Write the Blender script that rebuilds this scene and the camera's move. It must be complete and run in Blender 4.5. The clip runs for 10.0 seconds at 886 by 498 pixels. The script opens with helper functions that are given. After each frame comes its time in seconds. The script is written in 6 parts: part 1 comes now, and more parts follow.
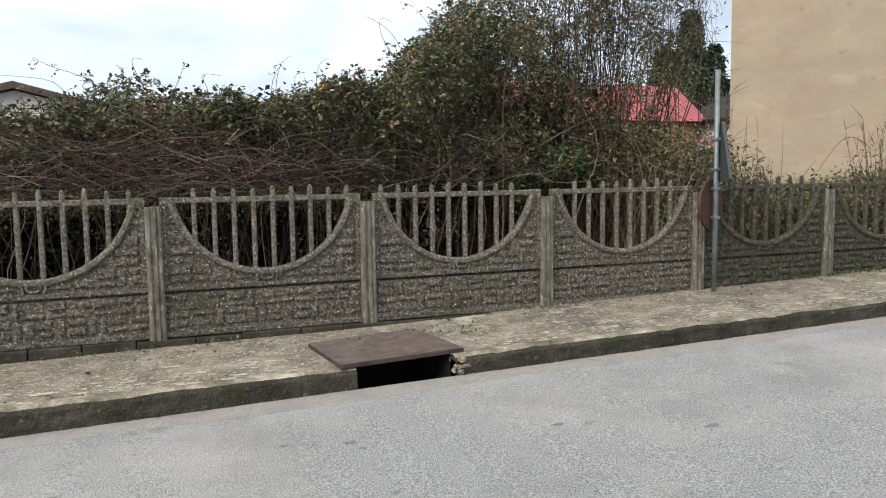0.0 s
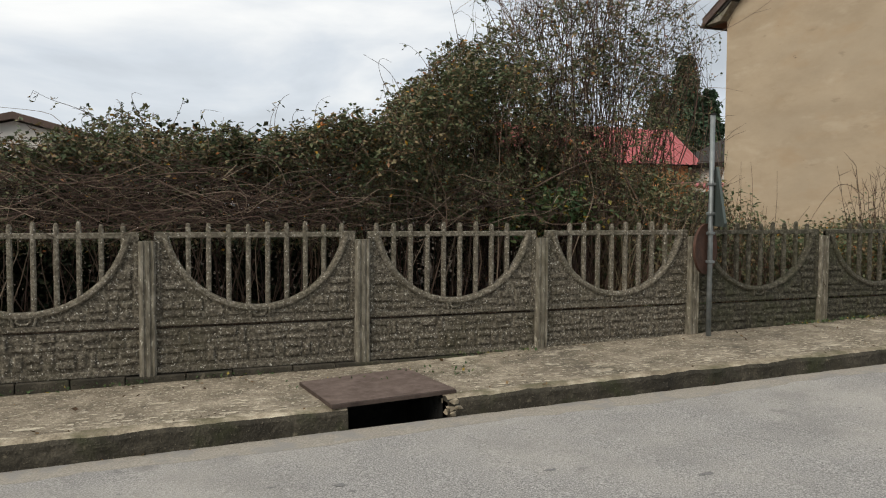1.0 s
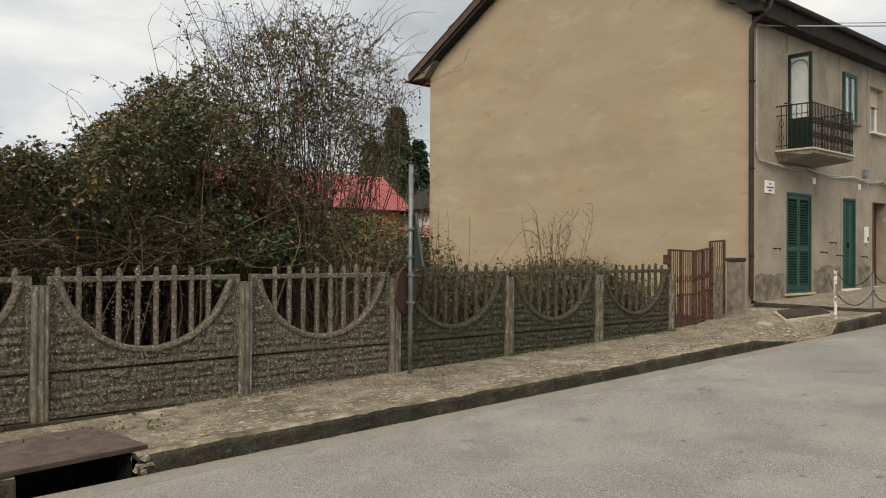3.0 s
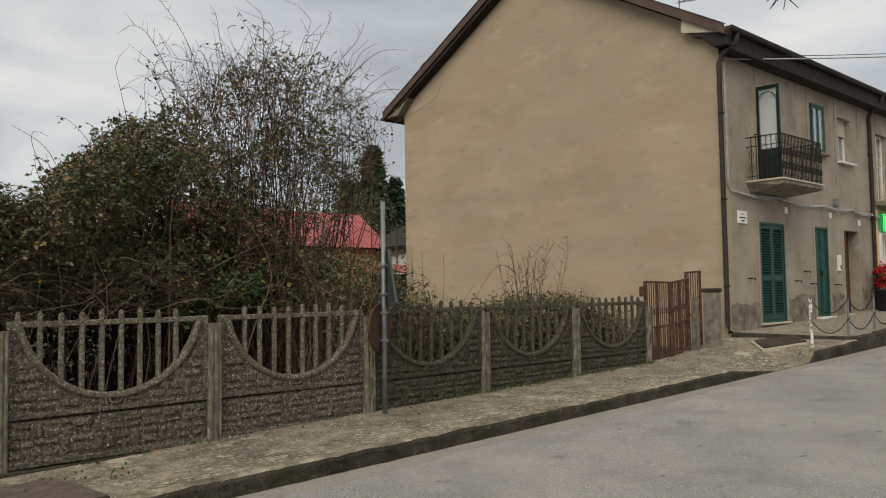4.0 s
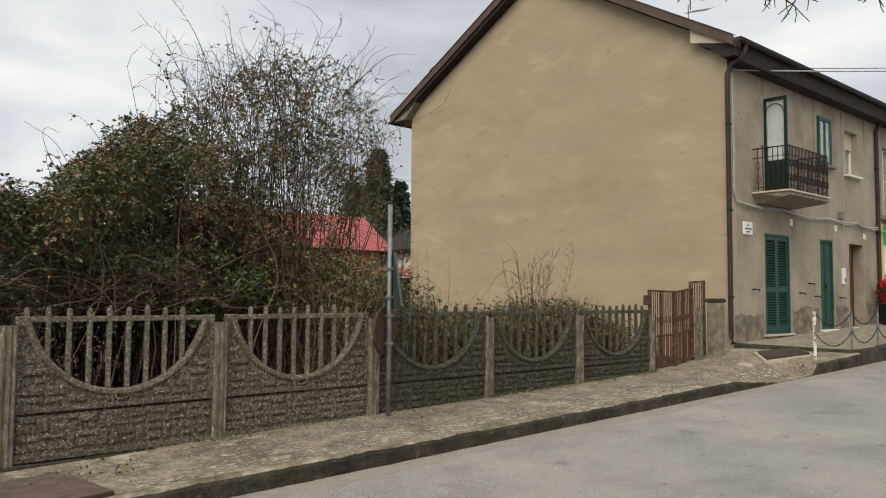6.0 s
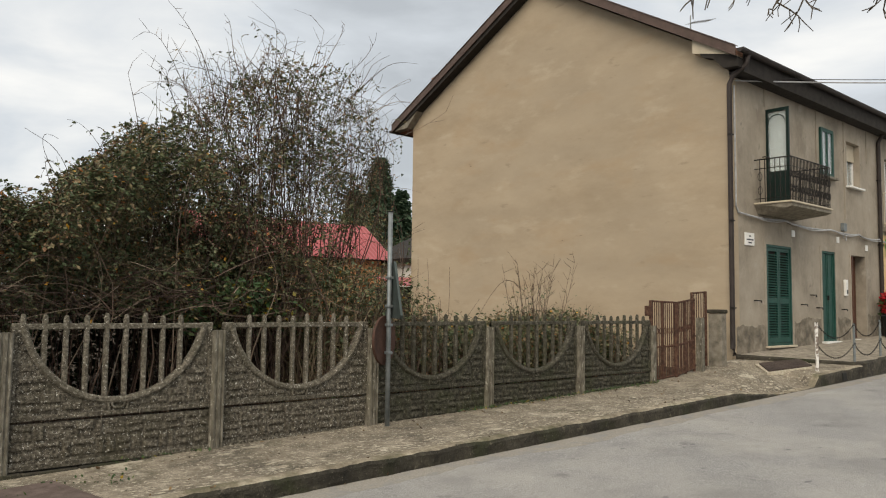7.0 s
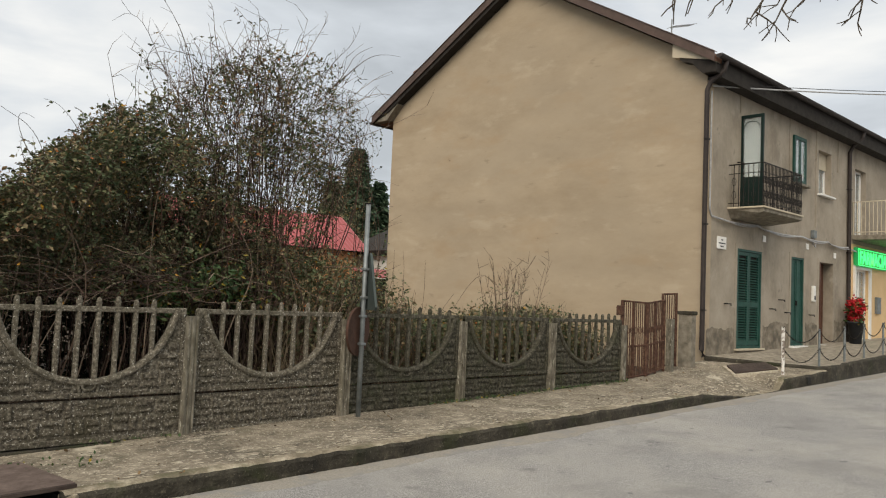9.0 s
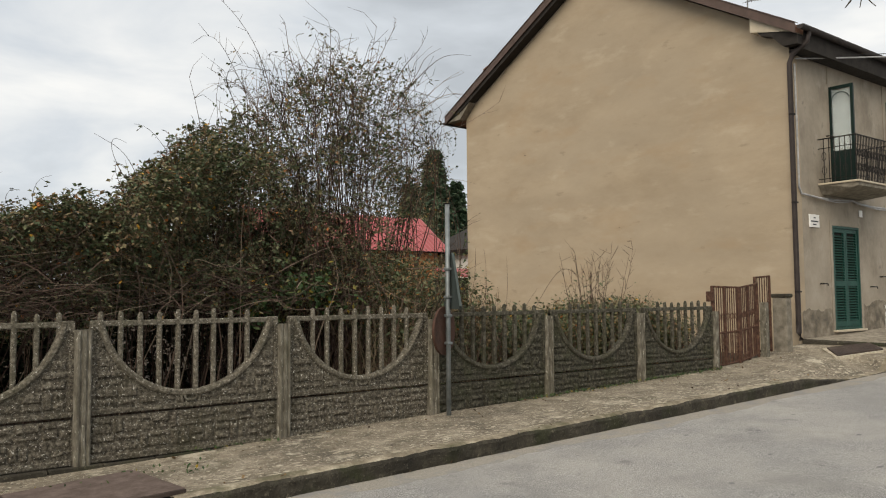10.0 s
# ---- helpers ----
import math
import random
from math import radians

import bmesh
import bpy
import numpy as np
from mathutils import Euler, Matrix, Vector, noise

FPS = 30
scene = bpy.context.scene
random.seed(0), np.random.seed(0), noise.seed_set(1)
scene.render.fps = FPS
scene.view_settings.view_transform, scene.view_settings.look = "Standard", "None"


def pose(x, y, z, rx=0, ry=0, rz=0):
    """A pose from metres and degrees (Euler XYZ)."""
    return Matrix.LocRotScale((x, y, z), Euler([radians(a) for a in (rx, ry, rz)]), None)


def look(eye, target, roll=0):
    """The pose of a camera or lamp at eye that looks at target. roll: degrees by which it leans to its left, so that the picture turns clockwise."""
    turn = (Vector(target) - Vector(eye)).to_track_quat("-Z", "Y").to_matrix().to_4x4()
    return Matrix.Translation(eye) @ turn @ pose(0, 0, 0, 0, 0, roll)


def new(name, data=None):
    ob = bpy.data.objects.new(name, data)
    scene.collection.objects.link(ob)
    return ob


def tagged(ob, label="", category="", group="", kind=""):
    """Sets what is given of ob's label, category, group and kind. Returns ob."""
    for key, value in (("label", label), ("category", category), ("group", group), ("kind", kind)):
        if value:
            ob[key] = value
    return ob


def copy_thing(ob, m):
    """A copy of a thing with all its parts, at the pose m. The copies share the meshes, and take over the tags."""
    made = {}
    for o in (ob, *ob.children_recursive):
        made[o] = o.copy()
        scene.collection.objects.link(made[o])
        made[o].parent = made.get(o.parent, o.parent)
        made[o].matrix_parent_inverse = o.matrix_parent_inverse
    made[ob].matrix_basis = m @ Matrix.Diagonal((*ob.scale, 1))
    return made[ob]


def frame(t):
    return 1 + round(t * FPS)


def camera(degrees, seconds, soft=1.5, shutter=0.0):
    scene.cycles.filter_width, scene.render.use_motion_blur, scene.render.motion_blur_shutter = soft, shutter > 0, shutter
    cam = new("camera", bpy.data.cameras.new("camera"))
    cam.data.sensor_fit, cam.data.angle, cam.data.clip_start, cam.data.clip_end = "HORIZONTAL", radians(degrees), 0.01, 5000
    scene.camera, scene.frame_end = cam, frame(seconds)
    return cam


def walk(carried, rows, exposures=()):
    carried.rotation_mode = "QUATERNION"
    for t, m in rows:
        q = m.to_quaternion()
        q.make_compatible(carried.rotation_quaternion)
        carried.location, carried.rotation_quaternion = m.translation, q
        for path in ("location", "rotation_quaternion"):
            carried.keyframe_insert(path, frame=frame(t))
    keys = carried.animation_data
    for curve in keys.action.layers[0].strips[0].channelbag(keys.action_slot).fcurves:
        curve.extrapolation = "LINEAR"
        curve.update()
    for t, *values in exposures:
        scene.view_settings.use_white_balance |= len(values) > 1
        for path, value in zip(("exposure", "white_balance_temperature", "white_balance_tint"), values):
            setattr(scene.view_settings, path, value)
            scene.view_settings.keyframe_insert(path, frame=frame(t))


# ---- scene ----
cam = camera(58.5, 10.0, soft=1.1)
PATH = [
    (0, (-2.132, -7.871, 1.562), (-1.43, -6.008, 1.372), -0.8),
    (0.5, (-2.128, -7.871, 1.581), (-1.422, -6.004, 1.459), -0.1),
    (1, (-2.124, -7.855, 1.584), (-1.407, -5.99, 1.488), 0.3),
    (1.5, (-2.11, -7.877, 1.572), (-1.361, -6.025, 1.482), 0.4),
    (2, (-2.101, -7.883, 1.581), (-1.278, -6.063, 1.487), 0.8),
    (2.5, (-2.069, -7.89, 1.59), (-1.036, -6.179, 1.525), 0.7),
    (2.8, (-2.071, -7.962, 1.575), (-0.843, -6.384, 1.565), 0.3),
    (3, (-1.996, -7.961, 1.581), (-0.682, -6.454, 1.599), 0.3),
    (4.5, (-1.866, -7.929, 1.573), (-0.517, -6.457, 1.7), -1.1),
    (5, (-1.876, -7.923, 1.575), (-0.54, -6.44, 1.699), -1.1),
    (6.5, (-1.937, -7.949, 1.571), (-0.588, -6.478, 1.693), 0.8),
    (7, (-1.882, -7.909, 1.572), (-0.541, -6.433, 1.717), 0.7),
    (7.5, (-1.894, -7.943, 1.579), (-0.555, -6.466, 1.734), 1.6),
    (8, (-1.971, -8.004, 1.567), (-0.609, -6.547, 1.719), 2.4),
    (8.5, (-1.952, -7.989, 1.565), (-0.569, -6.551, 1.708), 2.6),
    (9, (-1.926, -7.946, 1.569), (-0.539, -6.511, 1.7), 2.5),
    (9.5, (-1.945, -7.967, 1.577), (-0.598, -6.494, 1.702), 1.3),
    (10, (-1.951, -7.959, 1.565), (-0.716, -6.391, 1.687), -0.5),
]
walk(cam, [(t, look(eye, target, roll)) for t, eye, target, roll in PATH],
     exposures=[(0.0, 0.53, 6550, 10), (0.5, 0.40, 6800, 10), (1.0, 0.08, 7200, 10), (2.0, 0.0, 7350, 10), (2.5, 0.05, 7550, 10), (3.0, 0.0, 7650, 10), (4.5, -0.33, 7350, 10),
                (5.2, -0.08, 7400, 10), (6.3, 0.05, 7400, 10), (7.5, 0.08, 7400, 10), (10.0, 0.06, 7400, 10)])

# ---- world, sun ----
SUN_EL, SUN_AZ = 42.0, 240.0
world = bpy.data.worlds.new("world")
scene.world = world
world.use_nodes = True
wt = world.node_tree
wt.nodes.clear()
w_out = wt.nodes.new("ShaderNodeOutputWorld")
w_bg = wt.nodes.new("ShaderNodeBackground")
w_sky = wt.nodes.new("ShaderNodeTexSky")
w_sky.sky_type = "NISHITA"
w_sky.sun_disc = False
w_sky.sun_elevation = radians(SUN_EL)
w_sky.sun_rotation = radians(SUN_AZ)
w_map = wt.nodes.new("ShaderNodeMapping")
w_map.inputs["Scale"].default_value = (1.0, 1.0, 3.2)
w_tc = wt.nodes.new("ShaderNodeTexCoord")
w_n = wt.nodes.new("ShaderNodeTexNoise")
w_n.inputs["Scale"].default_value = 2.3
w_n.inputs["Detail"].default_value = 7.0
w_n.inputs["Roughness"].default_value = 0.52
w_n.inputs["Distortion"].default_value = 0.35
w_r = wt.nodes.new("ShaderNodeValToRGB")
w_r.color_ramp.elements[0].position = 0.33
w_r.color_ramp.elements[0].color = (4.7, 5.4, 6.4, 1)
w_r.color_ramp.elements[1].position = 0.66
w_r.color_ramp.elements[1].color = (9.3, 9.9, 10.7, 1)
w_mid = w_r.color_ramp.elements.new(0.47)
w_mid.color = (6.4, 7.3, 8.6, 1)
w_mix = wt.nodes.new("ShaderNodeMixRGB")
w_mix.inputs[0].default_value = 0.93
wt.links.new(w_tc.outputs["Generated"], w_map.inputs[0])
wt.links.new(w_map.outputs[0], w_n.inputs["Vector"])
wt.links.new(w_n.outputs["Fac"], w_r.inputs[0])
wt.links.new(w_sky.outputs[0], w_mix.inputs[1])
wt.links.new(w_r.outputs[0], w_mix.inputs[2])
wt.links.new(w_mix.outputs[0], w_bg.inputs[0])
w_bg.inputs[1].default_value = 0.10
wt.links.new(w_bg.outputs[0], w_out.inputs[0])

sun_data = bpy.data.lights.new("sun", "SUN")
sun_data.energy = 2.5
sun_data.angle = radians(50)
sun_data.color = (1.0, 0.95, 0.88)
sun = new("sun", sun_data)
sun.matrix_world = look((-26, -15, 27), (0, 0, 0))


# ---- materials ----
def material(name, stops, scale=6.0, rough=0.85, bump=0.3, bump_scale=60.0, metal=0.0, stretch=(1, 1, 1),
             patch=None, per_object=0.0, island=None, spec=0.3, detail=8.0, grit=0.62, blend=0.0, turned=None):
    """A noise-coloured surface. stops: (position, colour) of the ramp; patch: (colour, scale, low, high, amount);
    blend: share of each piece's own random tone; turned: colours of the few leaves that have turned."""
    m = bpy.data.materials.new(name)
    m.use_nodes = True
    nt = m.node_tree
    b = nt.nodes["Principled BSDF"]
    b.inputs["Metallic"].default_value = metal
    b.inputs["Specular IOR Level"].default_value = spec
    geo = nt.nodes.new("ShaderNodeNewGeometry")
    mp = nt.nodes.new("ShaderNodeMapping")
    mp.inputs["Scale"].default_value = stretch
    nt.links.new(geo.outputs["Position"], mp.inputs[0])
    n = nt.nodes.new("ShaderNodeTexNoise")
    n.inputs["Scale"].default_value = scale
    n.inputs["Detail"].default_value = detail
    n.inputs["Roughness"].default_value = grit
    nt.links.new(mp.outputs[0], n.inputs["Vector"])
    ramp = nt.nodes.new("ShaderNodeValToRGB")
    els = ramp.color_ramp.elements
    els[0].position, els[0].color = stops[0][0], (*stops[0][1], 1)
    els[1].position, els[1].color = stops[-1][0], (*stops[-1][1], 1)
    for p, c in stops[1:-1]:
        els.new(p).color = (*c, 1)
    fac = n.outputs["Fac"]
    if island:
        fac = geo.outputs["Random Per Island"]
    if blend:
        mb = nt.nodes.new("ShaderNodeMix")
        mb.inputs[0].default_value = blend
        nt.links.new(fac, mb.inputs[2])
        nt.links.new(geo.outputs["Random Per Island"], mb.inputs[3])
        fac = mb.outputs[0]
    if per_object:
        info = nt.nodes.new("ShaderNodeObjectInfo")
        ma = nt.nodes.new("ShaderNodeMath")
        ma.operation = "MULTIPLY_ADD"
        ma.inputs[1].default_value = per_object
        nt.links.new(info.outputs["Random"], ma.inputs[0])
        sub = nt.nodes.new("ShaderNodeMath")
        sub.operation = "SUBTRACT"
        sub.inputs[1].default_value = per_object / 2
        nt.links.new(fac, sub.inputs[0])
        nt.links.new(sub.outputs[0], ma.inputs[2])
        fac = ma.outputs[0]
    nt.links.new(fac, ramp.inputs[0])
    col = ramp.outputs[0]
    for pc in (patch if isinstance(patch, list) else [patch] if patch else []):
        colour, psc, lo, hi, amount = pc
        n2 = nt.nodes.new("ShaderNodeTexNoise")
        n2.inputs["Scale"].default_value = psc
        n2.inputs["Detail"].default_value = 6.0
        n2.inputs["Roughness"].default_value = 0.65
        nt.links.new(mp.outputs[0], n2.inputs["Vector"])
        mr = nt.nodes.new("ShaderNodeMapRange")
        mr.inputs[1].default_value, mr.inputs[2].default_value = lo, hi
        mr.inputs[3].default_value, mr.inputs[4].default_value = 0.0, amount
        nt.links.new(n2.outputs["Fac"], mr.inputs[0])
        mx = nt.nodes.new("ShaderNodeMixRGB")
        mx.inputs[2].default_value = (*colour, 1)
        nt.links.new(mr.outputs[0], mx.inputs[0])
        nt.links.new(col, mx.inputs[1])
        col = mx.outputs[0]
    if turned:
        for k, colour in enumerate(turned):
            pick = nt.nodes.new("ShaderNodeMath")
            pick.operation = "COMPARE"
            pick.inputs[1].default_value = 0.30 + 0.3 * k
            pick.inputs[2].default_value = 0.0045
            nt.links.new(geo.outputs["Random Per Island"], pick.inputs[0])
            mx = nt.nodes.new("ShaderNodeMixRGB")
            mx.inputs[2].default_value = (*colour, 1)
            nt.links.new(pick.outputs[0], mx.inputs[0])
            nt.links.new(col, mx.inputs[1])
            col = mx.outputs[0]
    nt.links.new(col, b.inputs["Base Color"])
    b.inputs["Roughness"].default_value = rough
    if bump:
        nb = nt.nodes.new("ShaderNodeTexNoise")
        nb.inputs["Scale"].default_value = bump_scale
        nb.inputs["Detail"].default_value = 5.0
        nt.links.new(mp.outputs[0], nb.inputs["Vector"])
        bp = nt.nodes.new("ShaderNodeBump")
        bp.inputs["Strength"].default_value = bump
        bp.inputs["Distance"].default_value = 0.02
        nt.links.new(nb.outputs["Fac"], bp.inputs["Height"])
        nt.links.new(bp.outputs[0], b.inputs["Normal"])
    return m


M_ASPHALT = material("asphalt", [(0.34, (0.14, 0.136, 0.13)), (0.5, (0.30, 0.292, 0.278)), (0.66, (0.52, 0.505, 0.48))], 80, 0.9, 0.8, 130,
                     patch=[((0.10, 0.10, 0.10), 1.3, 0.64, 0.70, 0.6), ((0.46, 0.435, 0.39), 0.35, 0.45, 0.62, 0.5), ((0.055, 0.055, 0.055), 5.0, 0.69, 0.73, 0.8), ((0.17, 0.165, 0.155), 0.8, 0.5, 0.7, 0.45)])
M_PAVE = material("pavement_concrete", [(0.34, (0.075, 0.062, 0.046)), (0.5, (0.215, 0.182, 0.135)), (0.66, (0.42, 0.365, 0.28))], 2.2, 0.93, 1.0, 45, detail=14.0, grit=0.84,
                  patch=[((0.075, 0.074, 0.036), 1.3, 0.56, 0.70, 0.55), ((0.065, 0.055, 0.042), 0.7, 0.53, 0.64, 0.6), ((0.56, 0.50, 0.39), 1.4, 0.58, 0.66, 0.75), ((0.58, 0.52, 0.41), 26, 0.57, 0.62, 0.75), ((0.045, 0.038, 0.028), 24, 0.60, 0.65, 0.8)])
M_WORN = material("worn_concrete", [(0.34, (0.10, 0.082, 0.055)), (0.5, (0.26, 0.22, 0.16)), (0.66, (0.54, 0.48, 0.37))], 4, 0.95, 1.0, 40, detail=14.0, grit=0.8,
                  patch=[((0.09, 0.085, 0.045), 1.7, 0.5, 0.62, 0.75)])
M_TAR = material("tar", [(0.3, (0.15, 0.148, 0.145)), (0.7, (0.24, 0.236, 0.23))], 60, 0.9, 0.5, 130)
M_DUST = material("road_dust", [(0.3, (0.20, 0.18, 0.15)), (0.5, (0.30, 0.275, 0.235)), (0.7, (0.40, 0.37, 0.32))], 60, 0.95, 0.6, 110, patch=((0.24, 0.235, 0.225), 3.0, 0.5, 0.6, 0.7))
M_PALE = material("spalled_concrete", [(0.34, (0.2255, 0.1897, 0.1384)), (0.5, (0.451, 0.3947, 0.3023)), (0.66, (0.6765, 0.615, 0.492))], 7, 0.95, 1.0, 40, detail=14.0, grit=0.8)
M_RIB = material("plate_rib", [(0.3, (0.085, 0.062, 0.052)), (0.7, (0.17, 0.128, 0.108))], 8, 0.7, 0.2, 60, metal=0.2)
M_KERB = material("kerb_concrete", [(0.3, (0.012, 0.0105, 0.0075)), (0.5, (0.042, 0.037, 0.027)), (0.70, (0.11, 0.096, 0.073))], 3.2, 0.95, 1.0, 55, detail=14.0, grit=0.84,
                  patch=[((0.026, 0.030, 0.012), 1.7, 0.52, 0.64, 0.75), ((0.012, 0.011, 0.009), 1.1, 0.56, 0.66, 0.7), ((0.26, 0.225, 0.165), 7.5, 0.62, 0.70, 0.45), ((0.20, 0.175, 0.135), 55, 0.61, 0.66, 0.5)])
M_FENCE = material("fence_concrete", [(0.32, (0.026, 0.022, 0.016)), (0.5, (0.10, 0.087, 0.066)), (0.68, (0.25, 0.225, 0.175))], 34, 0.95, 0.8, 130,
                   patch=[((0.055, 0.05, 0.028), 1.6, 0.48, 0.7, 0.55), ((0.62, 0.60, 0.53), 48, 0.605, 0.64, 0.9)])
# Three right-hand bays: half as bright as fence_concrete, greenish patches, bars slightly paler.
M_DARKFENCE = material("darker_fence_concrete", [(0.32, (0.014, 0.013, 0.009)), (0.5, (0.05, 0.046, 0.032)), (0.68, (0.13, 0.12, 0.09))], 26, 0.95, 0.8, 110, patch=[((0.035, 0.04, 0.016), 2.2, 0.48, 0.66, 0.7), ((0.34, 0.33, 0.28), 45, 0.625, 0.66, 0.6)])
M_DARKBAR = material("darker_bar_concrete", [(0.32, (0.0234, 0.02106, 0.01482)), (0.5, (0.0663, 0.06006, 0.04368)), (0.68, (0.156, 0.1443, 0.1131))], 26, 0.95, 0.8, 110, patch=[((0.05, 0.052, 0.026), 2.2, 0.48, 0.66, 0.6), ((0.38, 0.37, 0.32), 45, 0.63, 0.66, 0.6)])
M_POST = material("post_concrete", [(0.30, (0.065, 0.058, 0.043)), (0.5, (0.145, 0.13, 0.10)), (0.70, (0.27, 0.25, 0.205))], 18, 0.95, 0.7, 110,
                  stretch=(1, 1, 0.35), patch=[((0.11, 0.102, 0.06), 3.0, 0.52, 0.7, 0.4), ((0.5, 0.48, 0.40), 30, 0.61, 0.65, 0.7)])
M_BALUSTER = material("baluster_concrete", [(0.30, (0.05, 0.044, 0.033)), (0.5, (0.125, 0.11, 0.083)), (0.70, (0.28, 0.255, 0.205))], 34, 0.95, 0.7, 130,
                      patch=[((0.06, 0.06, 0.035), 1.6, 0.48, 0.7, 0.5), ((0.58, 0.56, 0.50), 48, 0.61, 0.645, 0.85)])
M_PLASTER = material("ochre_plaster", [(0.25, (0.30, 0.232, 0.155)), (0.5, (0.392, 0.312, 0.218)), (0.75, (0.455, 0.368, 0.262))], 0.8, 0.92, 0.35, 90, stretch=(1, 0.5, 1.4), detail=14.0, grit=0.72,
                     patch=[((0.33, 0.272, 0.20), 0.30, 0.42, 0.66, 0.6), ((0.48, 0.40, 0.295), 1.3, 0.57, 0.68, 0.45), ((0.36, 0.255, 0.155), 0.9, 0.54, 0.68, 0.45), ((0.25, 0.20, 0.14), 2.3, 0.63, 0.69, 0.55), ((0.11, 0.085, 0.065), 3.6, 0.71, 0.74, 0.8)])
M_FACADE = material("grey_plaster", [(0.25, (0.225, 0.192, 0.150)), (0.5, (0.318, 0.274, 0.216)), (0.75, (0.395, 0.346, 0.278))], 1.5, 0.93, 0.35, 70, stretch=(1.1, 1, 0.8), detail=12.0, grit=0.7,
                    patch=[((0.15, 0.128, 0.098), 0.8, 0.52, 0.68, 0.65), ((0.42, 0.38, 0.32), 2.5, 0.6, 0.7, 0.45), ((0.12, 0.10, 0.08), 3.0, 0.64, 0.70, 0.5)])
M_PEACH = material("peach_plaster", [(0.3, (0.62, 0.42, 0.22)), (0.7, (0.70, 0.50, 0.28))], 1.5, 0.9, 0.15, 80)
M_RAWCON = material("bare_concrete", [(0.3, (0.12, 0.105, 0.08)), (0.7, (0.28, 0.25, 0.20))], 7, 0.95, 0.5, 60)
M_ROOFEDGE = material("brown_sheet", [(0.3, (0.075, 0.05, 0.04)), (0.7, (0.12, 0.08, 0.065))], 5, 0.5, 0.1, 30, metal=0.2)
# Soffits near-black, the eaves' shade put into the colour; also dark sheds.
M_SOFFIT = material("dark_roof_and_shade", [(0.3, (0.016, 0.014, 0.012)), (0.7, (0.04, 0.034, 0.029))], 5, 0.9, 0.3, 40)
M_TILE = material("roof_tile", [(0.3, (0.16, 0.08, 0.05)), (0.7, (0.28, 0.15, 0.10))], 4, 0.9, 0.3, 40)
M_GREEN = material("green_paint", [(0.3, (0.008, 0.045, 0.034)), (0.7, (0.015, 0.072, 0.055))], 4, 0.55, 0.15, 60)
M_BROWNDOOR = material("brown_wood", [(0.3, (0.055, 0.022, 0.013)), (0.7, (0.11, 0.045, 0.025))], 6, 0.55, 0.2, 50, stretch=(8, 8, 0.6))
M_DKGREEN = material("dark_green_paint", [(0.3, (0.003, 0.012, 0.010)), (0.7, (0.006, 0.022, 0.018))], 4, 0.5, 0.1, 60)
M_SLAB = material("forecourt_concrete", [(0.3, (0.17, 0.145, 0.11)), (0.5, (0.27, 0.235, 0.185)), (0.7, (0.38, 0.34, 0.275))], 7, 0.93, 0.6, 60, patch=((0.12, 0.10, 0.075), 1.8, 0.55, 0.68, 0.5))
M_IRON = material("black_iron", [(0.3, (0.010, 0.009, 0.008)), (0.7, (0.026, 0.022, 0.019))], 10, 0.6, 0.2, 60, metal=0.4)
M_RUST = material("rusty_iron", [(0.25, (0.030, 0.017, 0.012)), (0.5, (0.085, 0.043, 0.029)), (0.75, (0.165, 0.095, 0.062))], 14, 0.9, 0.4, 90, metal=0.1)
M_PLATE = material("rusty_plate", [(0.25, (0.034, 0.024, 0.020)), (0.5, (0.062, 0.045, 0.037)), (0.75, (0.10, 0.074, 0.06))], 5, 0.75, 0.3, 90, metal=0.2)
M_GALV = material("galvanised_steel", [(0.3, (0.135, 0.155, 0.158)), (0.7, (0.25, 0.272, 0.275))], 8, 0.55, 0.1, 60, metal=0.5)
M_SIGNBACK = material("sign_back", [(0.3, (0.035, 0.05, 0.048)), (0.7, (0.07, 0.085, 0.08))], 6, 0.6, 0.1, 40, metal=0.2)
M_PIPE = material("dark_pipe", [(0.3, (0.022, 0.017, 0.015)), (0.7, (0.045, 0.034, 0.03))], 6, 0.6, 0.1, 40)
M_RIM = material("rusty_sign", [(0.3, (0.035, 0.018, 0.012)), (0.7, (0.085, 0.04, 0.026))], 8, 0.7, 0.2, 40)
M_WHITE = material("white_paint", [(0.3, (0.62, 0.61, 0.57)), (0.7, (0.78, 0.77, 0.74))], 4, 0.7, 0.1, 40)
M_OFFWALL = material("pale_wall", [(0.3, (0.52, 0.50, 0.46)), (0.7, (0.66, 0.64, 0.60))], 1.5, 0.9, 0.1, 40)
M_ORANGE = material("orange_wall", [(0.3, (0.46, 0.22, 0.10)), (0.7, (0.56, 0.29, 0.14))], 1.5, 0.9, 0.1, 40)
M_REDROOF = material("red_sheet", [(0.3, (0.30, 0.065, 0.065)), (0.7, (0.40, 0.11, 0.11))], 2, 0.5, 0.1, 30)
M_SOIL = material("soil", [(0.3, (0.03, 0.022, 0.015)), (0.7, (0.075, 0.055, 0.035))], 6, 1.0, 0.8, 30)
# Near-black for the darkness inside drains, instead of a concrete tone.
M_VOID = material("drain_shade", [(0.3, (0.012, 0.012, 0.011)), (0.7, (0.03, 0.03, 0.027))], 8, 1.0, 0.3, 30)
M_CABLE = material("cable", [(0.3, (0.25, 0.25, 0.25)), (0.7, (0.45, 0.45, 0.45))], 8, 0.6, 0.0)
